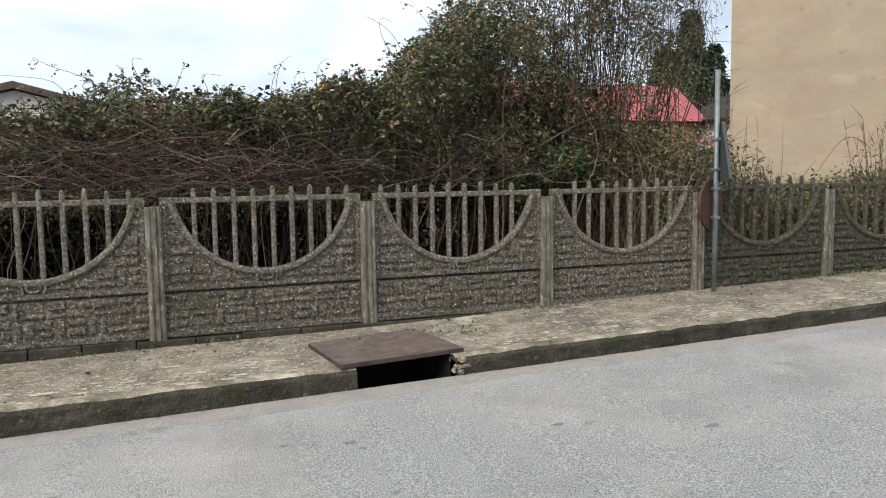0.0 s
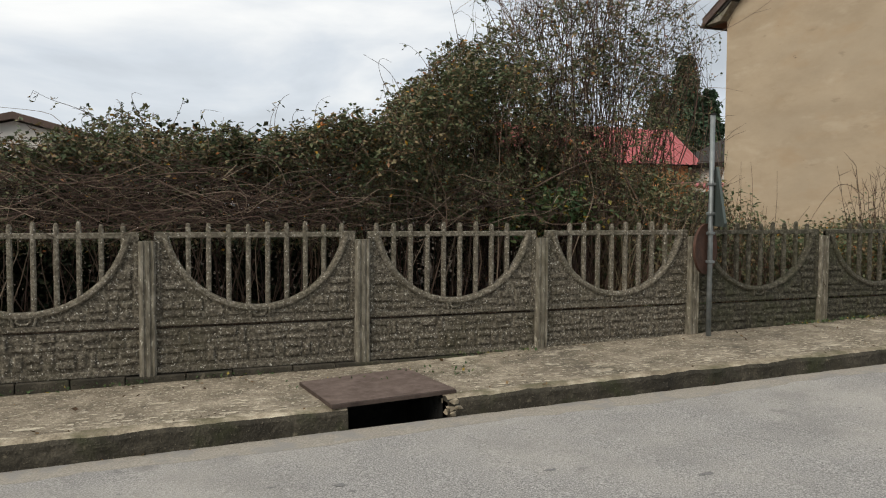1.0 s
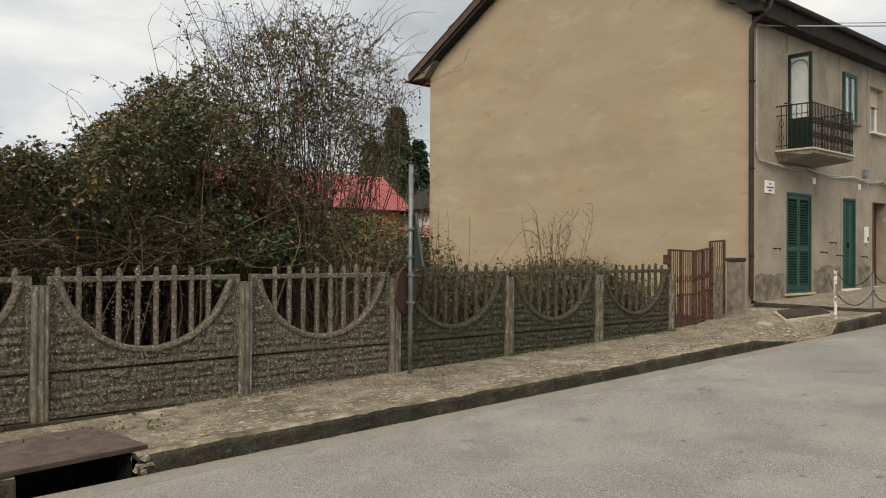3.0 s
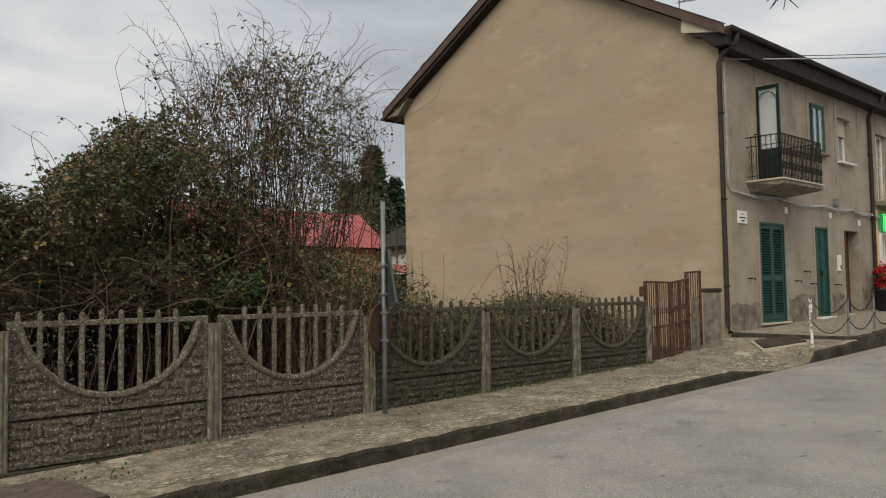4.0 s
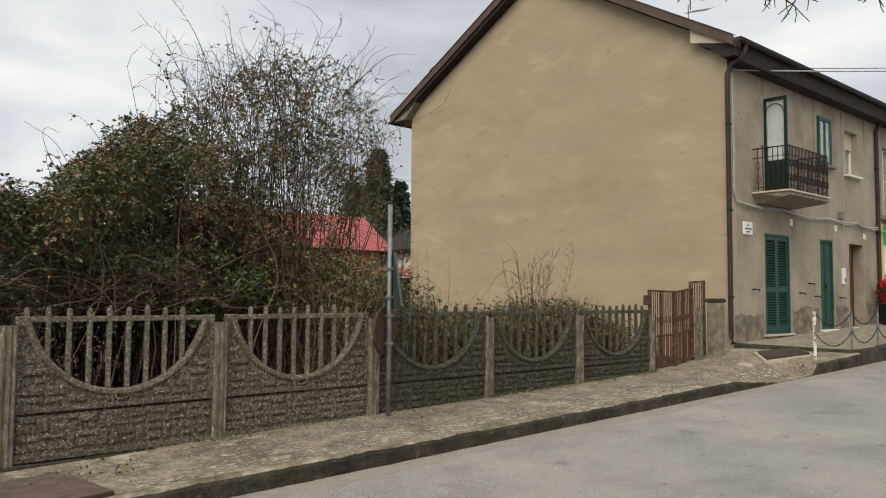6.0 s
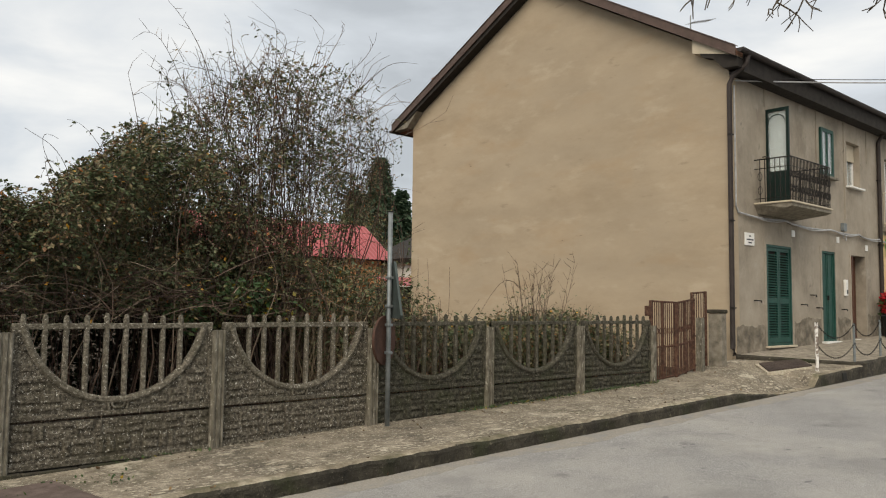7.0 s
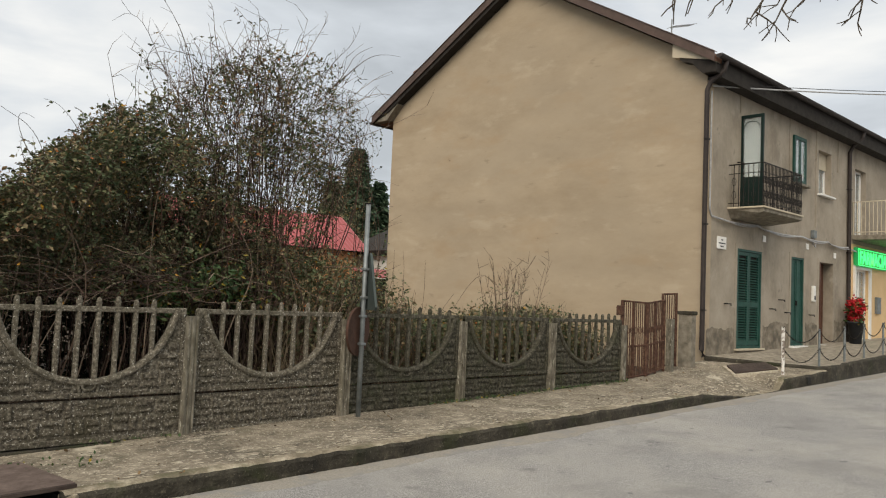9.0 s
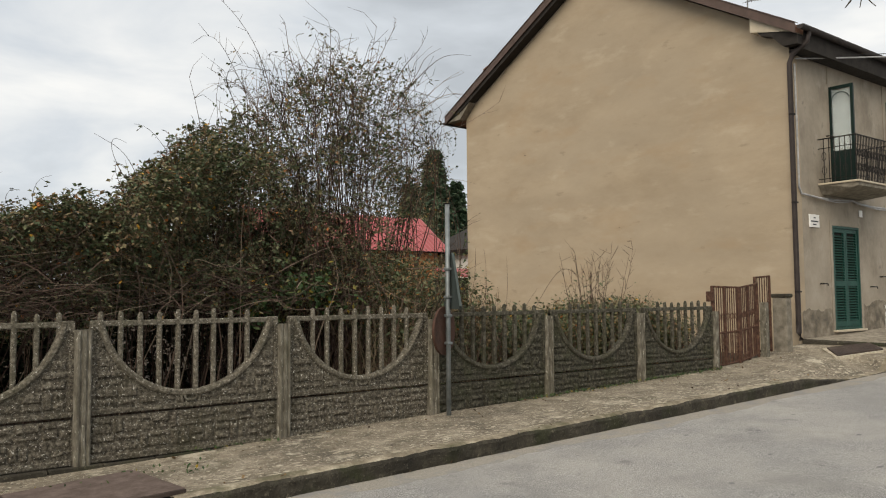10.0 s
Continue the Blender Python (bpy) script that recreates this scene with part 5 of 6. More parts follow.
for a, b in ((x0 + 0.055, mid - 0.004), (mid + 0.004, x1 - 0.055)):
    leaf = part("leaf", boxes([(a, b, 0.19, 0.22, z0 + 0.06, z1 - 0.055)]), M_GREEN, door)
    part("batten", boxes([(a + 0.02, a + 0.06, 0.175, 0.19, z0 + 0.08, z1 - 0.08), (b - 0.06, b - 0.02, 0.175, 0.19, z0 + 0.08, z1 - 0.08)], 0.004), M_GREEN, leaf)
part("door_handle", boxes([(mid - 0.05, mid - 0.02, 0.13, 0.175, z0 + 1.0, z0 + 1.12)], 0.006), M_IRON, door)
part("threshold", boxes([(x0 - 0.06, x1 + 0.06, 0.03, 0.30, z0 - 0.06, z0 - 0.002)], 0.008), M_WHITE, door, "pale marble threshold")

# brown entrance door, set back
x0, x1, z0, z1 = DOOR3
door = thing("brown_door", "brown wooden entrance door set back in its opening", "door")
leaf = part("leaf", boxes([(x0, x1, 0.40, 0.45, z0, z1)]), M_BROWNDOOR, door)
for a, b in ((x0 + 0.1, x0 + 0.44), (x0 + 0.52, x1 - 0.1)):
    for c, d in ((z0 + 0.15, z0 + 0.95), (z0 + 1.1, z1 - 0.15)):
        part("panel", boxes([(a, b, 0.385, 0.40, c, d)], 0.006), M_BROWNDOOR, leaf)
part("open_leaf", boxes([(x0 + 0.005, x0 + 0.05, 0.12, 0.40, z0 + 0.02, z1 - 0.02)]), M_BROWNDOOR, door)
part("threshold", boxes([(x0 - 0.05, x1 + 0.05, 0.0, 0.38, z0 - 0.07, z0 - 0.002)], 0.008), M_WHITE, door)

# raised plaster bands round the openings
for x0, x1, z0, z1 in (DOOR1, DOOR2, DOOR3):
    t = tagged(obj("door_surround", boxes([(x0 - 0.10, x0 - 0.002, 0.138, 0.151, z0, z1 + 0.10), (x1 + 0.002, x1 + 0.10, 0.138, 0.151, z0, z1 + 0.10), (x0 - 0.002, x1 + 0.002, 0.138, 0.151, z1 + 0.002, z1 + 0.10)]), M_FACADE), "pale plaster band round a doorway", "trim", kind="structure")

# balcony with iron railing
balcony = thing("balcony", "concrete balcony with black wrought-iron railing", "balcony")
BX0, BX1, BY = 14.52, 16.55, -0.66
bm = bmesh.new()
prism(bm, [(BY, 3.843), (BY, 3.77), (BY + 0.10, 3.74), (0.0, 3.655), (0.148, 3.65), (0.148, 3.843)], "x", BX0, BX1)
for v in bm.verts:
    if v.co.z < 3.72:
        v.co.x += 0.16 if v.co.x < 15.5 else -0.16
part("slab", bm, M_RAWCON, balcony, "stained concrete slab thinning towards its edge")
part("slab_edge", boxes([(BX0 - 0.03, BX1 + 0.03, BY - 0.03, 0.146, 3.845, 3.885)], 0.01), M_CREAM, balcony)
bm = bmesh.new()
rail = [(BX0 + 0.02, 0.14, 4.82), (BX0 + 0.02, BY + 0.02, 4.82), (BX1 - 0.02, BY + 0.02, 4.82), (BX1 - 0.02, 0.14, 4.82)]
for za in (4.82, 4.62, 3.97):
    for p, q in zip(rail, rail[1:]):
        tube(bm, [(p[0], p[1], za), (q[0], q[1], za)], 0.014 if za > 4.8 else 0.009, 6)
part("handrail", bm, M_IRON, balcony)
def iron_bar(x, y, k):
    bm = bmesh.new()
    tube(bm, [(x, y, 3.885), (x, y, 4.82)], 0.010, 5)
    if k % 2 == 0:
        dx, dy = (0.045, 0) if abs(y - BY - 0.02) < 0.01 else (0, 0.045)
        for zc in (4.45, 4.15):
            tube(bm, [(x + dx * math.sin(a), y + dy * math.sin(a), zc + 0.09 * math.cos(a)) for a in steps(0, 2 * math.pi, 12)], 0.006, 4)
    part("railing_bar", bm, M_IRON, balcony)
nb = 28
for k in range(nb + 1):
    iron_bar(BX0 + 0.02 + (BX1 - BX0 - 0.04) * k / nb, BY + 0.02, k)
for k in range(1, 7):
    iron_bar(BX0 + 0.02, BY + 0.02 + 0.11 * k, k)
    iron_bar(BX1 - 0.02, BY + 0.02 + 0.11 * k, k)

# balcony door: green frame, glass and curtain
def glazed(name, o, label, cat, frame_mat, curtain=True, y=0.20, w=0.06, bars=1):
    x0, x1, z0, z1 = o
    win = thing(name, label, cat)
    fr = part("frame", frame_bars(x0, x1, z0, z1, y, y + 0.06, w), frame_mat, win)
    n = bars + 1
    for i in range(n):
        a = x0 + w + (x1 - x0 - 2 * w) * i / n
        b = x0 + w + (x1 - x0 - 2 * w) * (i + 1) / n
        if i:
            part("mullion", boxes([(a - 0.03, a + 0.03, y + 0.002, y + 0.058, z0 + w, z1 - w)]), frame_mat, win)
        part("pane", boxes([(a + 0.002, b - 0.002, y + 0.025, y + 0.032, z0 + w, z1 - w)]), M_GLASS, win).visible_shadow = False
    if curtain:
        bm = bmesh.new()
        cols = [(bm.verts.new((x, y + 0.12 + 0.015 * math.sin(i * 1.3), z0 + w)), bm.verts.new((x, y + 0.12 + 0.015 * math.sin(i * 1.3 + 0.4), z1 - w))) for i, x in enumerate(steps(x0 + 0.02, x1 - 0.02, 50))]
        for c, d in zip(cols, cols[1:]):
            bm.faces.new((c[0], d[0], d[1], c[1]))
        part("curtain", bm, M_CURTAIN, win, "thin white curtain, greyed for the reflection in the glass")
    return win


bd = glazed("balcony_door", BALC, "green framed glazed balcony door with white curtain", "door", M_DKGREEN)
# the open glazed leaf, square to the wall
lf = part("leaf", boxes([(15.12, 15.17, 0.10, 0.16, FLOOR1 + 0.02, 6.04), (15.12, 15.17, -0.36, -0.30, FLOOR1 + 0.02, 6.04), (15.12, 15.17, -0.30, 0.10, 5.97, 6.04),
                         (15.12, 15.17, -0.30, 0.10, FLOOR1 + 0.02, FLOOR1 + 0.75)]), M_DKGREEN, bd, "open dark green door leaf")
part("pane", boxes([(15.14, 15.15, -0.30, 0.10, FLOOR1 + 0.75, 5.97)]), M_GLASS, lf).visible_shadow = False
bm = bmesh.new()
tube(bm, [(15.11, -0.10 + 0.19 * math.cos(a), 5.72 + 0.17 * math.sin(a)) for a in steps(0, math.pi, 10)], 0.012, 5)
part("arch_bar", bm, M_DKGREEN, lf)
# Added pale sheet whose colour stands for the sky reflected in the pane.
part("pane_sheen", boxes([(15.175, 15.18, -0.29, 0.09, FLOOR1 + 0.76, 5.96)]), M_CURTAIN, lf, "pale sheet behind the pane, for its sky reflection")
w2 = glazed("window_green", WIN2, "window with green frames above a stone sill", "window", M_GREEN, y=0.10, w=0.085)
part("sill", boxes([(WIN2[0] - 0.1, WIN2[1] + 0.1, 0.02, 0.20, WIN2[2] - 0.06, WIN2[2] - 0.002)], 0.008), M_RAWCON, w2)
w3 = glazed("window_white", WIN3, "white framed window set back with a half-lowered blind", "window", M_WHITE, y=0.32)
part("sill", boxes([(WIN3[0] - 0.08, WIN3[1] + 0.08, 0.04, 0.32, WIN3[2] - 0.05, WIN3[2] - 0.002)], 0.008), M_WHITE, w3)
part("blind", boxes([(WIN3[0] + 0.01, WIN3[1] - 0.01, 0.295, 0.315, WIN3[3] - 0.45, WIN3[3] - 0.01)]), M_CREAM, w3)
glazed("balcony_door", BALC2, "white glazed balcony door over the shop", "door", M_WHITE, y=0.30)

# second balcony
balcony_b = thing("balcony", "concrete balcony with cream iron railing over the shop", "balcony")
part("slab", boxes([(22.15, 26.0, -0.75, 0.158, FLOOR1 - 0.06, FLOOR1 + 0.08)], 0.015), M_RAWCON, balcony_b)
bm = bmesh.new()
for za in (FLOOR1 + 1.03, FLOOR1 + 0.16):
    tube(bm, [(22.18, 0.15, za), (22.18, -0.72, za), (25.97, -0.72, za), (25.97, 0.15, za)], 0.016, 6)
part("handrail", bm, M_CREAM, balcony_b)
bar = [(22.18 + 0.105 * k, -0.72) for k in range(37)] + [(22.18, -0.72 + 0.105 * k) for k in range(1, 9)]
for x, y in bar:
    bm = bmesh.new()
    tube(bm, [(x, y, FLOOR1 + 0.08), (x, y, FLOOR1 + 1.03)], 0.011, 5)
    part("railing_bar", bm, M_CREAM, balcony_b)

# shop door and lit sign
shop_door = glazed("shop_door", DOORS, "white framed glass shop door", "door", M_WHITE, curtain=False, y=0.24, w=0.07, bars=1)
part("surround", frame_bars(DOORS[0] - 0.12, DOORS[1] + 0.12, DOORS[2] - 0.1, DOORS[3] + 0.10, 0.10, 0.158, 0.115), M_WHITE, shop_door)
sign = thing("shop_sign", "lit green pharmacy sign on the peach wall", "sign")
part("case", boxes([(22.30, 24.95, 0.03, 0.155, 3.08, 3.62)], 0.01), M_NEONBACK, sign)
txt = bpy.data.curves.new("letters", "FONT")
txt.body = "FARMACIA"
txt.size = 0.46
txt.extrude = 0.01
txt.offset = 0.012
txt_ob = bpy.data.objects.new("letters", txt)
scene.collection.objects.link(txt_ob)
bpy.context.view_layer.update()
me = bpy.data.meshes.new_from_object(txt_ob)
bpy.data.objects.remove(txt_ob)
me.materials.clear()
me.materials.append(M_NEON)
wd = max(v.co.x for v in me.vertices)
for v in me.vertices:
    v.co = Vector((22.42 + v.co.x * 2.35 / wd, 0.02 - v.co.z, 3.17 + v.co.y * 1.12))
lt = new("letters", me)
lt.parent = sign
lt["label"] = "glowing green letters"
part("rim_light", frame_bars(22.33, 24.92, 3.11, 3.59, 0.02, 0.03, 0.02), M_NEON, sign)
box_ob = thing("meter_box", "small grey metal box on the shop wall", "box")
part("case", boxes([(24.15, 24.5, 0.08, 0.158, 1.75, 2.25)], 0.01), M_GALV, box_ob)

# planter with red plant
planter = thing("planter", "tall black planter with a bushy red poinsettia", "planter", at=(21.4, -0.22, 0.9))
pz = platform_z(21.4, -0.22)
bm = bmesh.new()
rings = []
for r, z in ((0.15, pz), (0.20, pz + 0.55), (0.215, pz + 0.55), (0.215, pz + 0.60), (0.19, pz + 0.60), (0.18, pz + 0.52)):
    rings.append([bm.verts.new((21.4 + r * math.cos(a), -0.22 + r * math.sin(a), z)) for a in steps(0, 2 * math.pi, 20)[:-1]])
for a, b in zip(rings, rings[1:]):
    for k in range(20):
        bm.faces.new((a[k], a[(k + 1) % 20], b[(k + 1) % 20], b[k]))
bm.faces.new(rings[0])
bm.faces.new(rings[-1])
part("pot", bm, M_BLACKPOT, planter, "black plastic pot", True)
pts = []
for k in range(150):
    d = nr.normal(0, 1, 3)
    d /= np.linalg.norm(d)
    pts.append(clump((21.4 + 0.17 * d[0], -0.22 + 0.17 * d[1], pz + 0.92 + 0.27 * d[2]), 5, 0.04))
tagged(leaf_mesh("flower_head", np.concatenate(pts), 0.095, M_REDLEAF, planter, nr, 0.1), "bright red leaves", kind="stuff")
pts = [clump((21.4 + nr.normal(0, 0.11), -0.22 + nr.normal(0, 0.11), pz + nr.uniform(0.6, 1.15)), 6, 0.05) for k in range(70)]
tagged(leaf_mesh("green_leaves", np.concatenate(pts), 0.11, M_GREENLEAF, planter, nr), kind="stuff")

# chain posts
POSTS = [(13.7, -1.45), (15.4, -1.5), (16.85, -1.5), (18.1, -1.5), (19.45, -1.5), (20.9, -1.5), (22.6, -1.5)]
tops = []
for i, (x, y) in enumerate(POSTS):
    z = pave_z(x, y) if i == 0 else platform_z(x, y)
    h = 0.93 if i == 0 else 0.78
    tops.append((x, y, z + h))
    p = thing("chain_post", "peeling white barrier post with hooks for a chain" if i == 0 else "thin grey barrier post carrying chains", "post", "chain posts by the road", at=(x, y, z))
    bm = bmesh.new()
    tube(bm, [(x, y, z - 0.1), (x, y, z + h)], 0.032 if i == 0 else 0.024, 10)
    part("shaft", bm, M_PEEL if i == 0 else M_GALV, p)
    for hz in (0.02, 0.42):
        bm = bmesh.new()
        tube(bm, [(x + 0.03 * math.cos(a), y - 0.02, z + h - hz + 0.03 * math.sin(a)) for a in steps(0, 2 * math.pi, 8)], 0.006, 4)
        part("ring", bm, M_IRON, p)
for (a, b) in zip(tops, tops[1:]):
    for drop in (0.02, 0.42):
        ch = thing("chain", "sagging dark iron chain between barrier posts", "chain", "chains", at=(a[0], a[1], a[2] - drop))
        n = 34
        curve = [Vector((a[0] + (b[0] - a[0]) * s, a[1] + (b[1] - a[1]) * s, a[2] - drop + (b[2] - a[2]) * s - 0.28 * 4 * s * (1 - s))) for s in steps(0, 1, n)]
        bm = bmesh.new()
        for k in range(n):
            p, q = curve[k], curve[k + 1]
            d = (q - p).normalized()
            sd = Vector((0, 1, 0)) if k % 2 else d.cross(Vector((0, 1, 0)))
            c, hl = (p + q) / 2, (q - p).length * 0.62
            tube(bm, [c + d * hl * math.cos(t) + sd * 0.014 * math.sin(t) for t in steps(0, 2 * math.pi, 6)], 0.0055, 3)
        part("links", bm, M_IRON, ch).name = "link_run"

# gate, pillar
def gate_leaf(name, label, p, q, zb0, zb1, zt0, zt1, n, band, short=True):
    """A barred iron gate leaf from p to q in plan; feet and tops at both ends."""
    g = thing(name, label, "gate", "gate leaves", at=(p[0], p[1], zb0))
    def at(s):
        return p[0] + (q[0] - p[0]) * s, p[1] + (q[1] - p[1]) * s, zb0 + (zb1 - zb0) * s, zt0 + (zt1 - zt0) * s
    bm = bmesh.new()
    a, b = at(0), at(1)
    for f in (0.03, band, 0.99):
        tube(bm, [(a[0], a[1], a[2] + (a[3] - a[2]) * f), (b[0], b[1], b[2] + (b[3] - b[2]) * f)], 0.018, 5)
    for e in (a, b):
        tube(bm, [(e[0], e[1], e[2] - 0.02), (e[0], e[1], e[3])], 0.026, 6)
    part("gate_frame", bm, M_RUST, g)
    for k in range(1, n):
        a = at(k / n)
        bm = bmesh.new()
        tube(bm, [(a[0], a[1], a[2] + 0.02), (a[0], a[1], a[3] - 0.01)], 0.011, 5)
        if k % 2:
            zc = a[2] + (a[3] - a[2]) * 0.62
            d = Vector((q[0] - p[0], q[1] - p[1], 0)).normalized() * 0.035
            for sg in (-1, 1):
                tube(bm, [(a[0] + sg * d.x * math.sin(t) , a[1] + sg * d.y * math.sin(t), zc + 0.06 * math.cos(t)) for t in steps(0, math.pi, 6)], 0.007, 4)
        part("gate_bar", bm, M_RUST, g)
    for k in range(0, n if short else 0, 2):
        a = at((k + 0.5) / n)
        bm = bmesh.new()
        tube(bm, [(a[0], a[1], a[2] + 0.02), (a[0], a[1], a[2] + (a[3] - a[2]) * (band + 0.02))], 0.0055, 5)
        part("short_bar", bm, M_RUST, g)
    if short:
        a = at(0.48)
        bm = bmesh.new()
        box(bm, a[0] - 0.028, a[0] + 0.028, a[1] - 0.015, a[1] + 0.025, a[2], a[3], 0.004)
        part("middle_stile", bm, M_RUST, g)
    return g


g1 = gate_leaf("gate_leaf", "rusty brown barred iron gate leaf beside the fence", (10.43, 0.10), (11.05, -0.03), 0.26, 0.34, 1.73, 1.71, 12, 0.42)
part("hinge_box", boxes([(10.36, 10.46, 0.06, 0.18, 1.45, 1.63)], 0.01), M_RUST, g1)
gate_leaf("gate_leaf", "rusty brown barred iron gate leaf set at an angle", (11.09, -0.03), (11.78, 0.03), 0.34, 0.43, 1.71, 1.78, 11, 0.42)
gate_leaf("gate_leaf", "narrow rusty iron gate leaf beside the pillar", (11.83, 0.10), (12.38, 0.12), 0.45, 0.50, 1.90, 1.93, 6, 0.42, False)
pillar = thing("gate_pillar", "rough grey concrete gate pillar with chipped top", "pillar", at=(12.7, 0.05, 0.4))
bm = bmesh.new()
box(bm, 12.54, 12.75, -0.12, 0.16, 0.30, 1.50, 0.02)
part("shaft", bm, M_RAWCON, pillar)
bm = bmesh.new()
box(bm, 12.52, 12.77, -0.14, 0.18, 1.502, 1.58, 0.02)
part("cap", bm, M_KERB, pillar)

slim = thing("gate_post", "slim weathered concrete post between the gate leaves", "post", at=(11.88, -0.02, 0.4))
bm = bmesh.new()
box(bm, 11.83, 11.95, -0.10, 0.02, 0.30, 1.42, 0.012)
part("shaft", bm, M_POST, slim)

# cover plates in the pavement
plate = thing("drain_plate", "rusty ribbed steel plate over the drain opening", "plate", at=(-0.15, -1.05, 0.0))
PC = [(-0.78, -0.74), (0.30, -0.55), (0.42, -1.58), (-0.70, -1.69)]
def plate_z(x, y):
    return 0.035 + 0.016 * x
bm = bmesh.new()
lo = [bm.verts.new((x, y, plate_z(x, y) - 0.03)) for x, y in PC]
hi = [bm.verts.new((x, y, plate_z(x, y))) for x, y in PC]
bm.faces.new(lo)
bm.faces.new(hi)
for i in range(4):
    bm.faces.new((lo[i], lo[(i + 1) % 4], hi[(i + 1) % 4], hi[i]))
part("sheet", bm, M_PLATE, plate)
bm = bmesh.new()
A, B, C, D = [Vector((x, y, plate_z(x, y) + 0.002)) for x, y in PC]
for k in range(1, 30):
    s = k / 30
    p, q = A.lerp(D, s), B.lerp(C, s)
    d = (D - A).normalized() * 0.008
    up = Vector((0, 0, 0.009))
    vs = [bm.verts.new(v) for v in (p - d, p + up, p + d, q - d, q + up, q + d)]
    bm.faces.new((vs[0], vs[3], vs[4], vs[1]))
    bm.faces.new((vs[1], vs[4], vs[5], vs[2]))
tagged(part("tread", bm, M_RIB, plate), kind="stuff")
cover = thing("cover_plate", "flat brown steel cover in the pavement", "plate", at=(13.4, -0.9, 0.4))
bm = bmesh.new()
CC = [(12.75, -0.95), (13.2, -0.55), (14.5, -0.75), (13.95, -1.25)]
lo = [bm.verts.new((x, y, pave_z(x, y) - 0.02)) for x, y in CC]
hi = [bm.verts.new((x, y, pave_z(x, y) + 0.07)) for x, y in CC]
bm.faces.new(lo)
bm.faces.new(hi)
for i in range(4):
    bm.faces.new((lo[i], lo[(i + 1) % 4], hi[(i + 1) % 4], hi[i]))
part("sheet", bm, M_PLATE, cover)
bm = bmesh.new()
ring = [(x + (x - 13.6) * 0.12, y + (y + 0.87) * 0.22) for x, y in CC]
lo = [bm.verts.new((x, y, pave_z(x, y) - 0.06)) for x, y in ring]
hi = [bm.verts.new((x, y, pave_z(x, y) + 0.045)) for x, y in ring]
bm.faces.new(lo)
bm.faces.new(hi)
for i in range(4):
    bm.faces.new((lo[i], lo[(i + 1) % 4], hi[(i + 1) % 4], hi[i]))
part("rim", bm, M_PALE, cover, "pale mortar bed round the cover")

# small fixings on the street front
plaque = thing("street_plaque", "white marble street name plaque", "sign")
part("slab", boxes([(14.05, 14.46, 0.125, 0.149, 2.95, 3.22)], 0.006), M_WHITE, plaque)
for zz, w in ((3.15, 0.08), (3.075, 0.30), (3.01, 0.14)):
    part("text_bar", boxes([(14.255 - w / 2, 14.255 + w / 2, 0.121, 0.126, zz - 0.014, zz + 0.014)]), M_TEXT, plaque)
for x, z in ((16.3, 3.28), (18.85, 3.30), (20.75, 3.20)):
    t = thing("number_tile", "small white wall tile over a doorway", "tile")
    part("tile", boxes([(x, x + 0.16, 0.13, 0.149, z, z + 0.15)], 0.005), M_WHITE, t)
meter = thing("intercom", "white intercom box beside the entrance", "box")
part("case", boxes([(19.24, 19.38, 0.08, 0.149, 1.97, 2.38)], 0.01), M_WHITE, meter)
part("panel", boxes([(19.28, 19.34, 0.07, 0.079, 2.02, 2.12)]), M_TEXT, meter)
for x, z in ((14.45, 1.78), (16.75, 1.72), (17.6, 1.65), (19.1, 1.62), (17.25, 1.95), (14.95, 4.95)):
    hk = thing("shutter_catch", "small black iron shutter catch on the wall", "catch")
    bm = bmesh.new()
    tube(bm, [(x, 0.15, z), (x, 0.08, z), (x + 0.16, 0.07, z), (x + 0.17, 0.07, z - 0.04)], 0.014, 5)
    part("arm", bm, M_IRON, hk)
for i, (x, z0) in enumerate(((15.05, 6.10), (17.75, 4.3), (19.45, 3.9), (21.0, 5.6))):
    cb = thing("conduit", "thin cable conduit running down the plaster", "cable")
    bm = bmesh.new()
    tube(bm, [(x, 0.14, 6.5), (x, 0.14, z0)], 0.016, 5)
    part("conduit_run", bm, M_FACADE, cb)
cable = thing("facade_cable", "grey cable bundle sagging along the house front", "cable")
bm = bmesh.new()
pts = [(13.66, 0.13, 6.3), (13.68, 0.13, 3.75), (13.75, 0.12, 3.62)]
for a, b in ((13.75, 15.9), (15.9, 18.4), (18.4, 20.2), (20.2, 21.75), (21.75, 23.2)):
    for s in steps(0, 1, 8)[1:]:
        pts.append((a + (b - a) * s, 0.10, 3.62 - 0.015 * (a - 13.75) + 0.05 * (1 if a > 18 else 0) - 0.05 * 4 * s * (1 - s)))
tube(bm, pts, 0.022, 6)
part("thick_strand", bm, M_CABLE, cable)
bm = bmesh.new()
tube(bm, [(x, y - 0.03, z - 0.03 - 0.02 * math.sin(x * 3)) for x, y, z in pts[3:]], 0.014, 5)
part("thin_strand", bm, M_CABLE, cable)
jb = thing("junction_box", "grey junction box hanging under the cables", "box")
part("case", boxes([(19.15, 19.36, 0.06, 0.149, 3.62, 3.82)], 0.01), M_GALV, jb)
bm = bmesh.new()
tube(bm, [(19.2, 0.1, 3.62), (19.15, 0.08, 3.45), (19.3, 0.08, 3.38), (19.4, 0.1, 3.5)], 0.012, 5)
part("lead", bm, M_CABLE, jb)
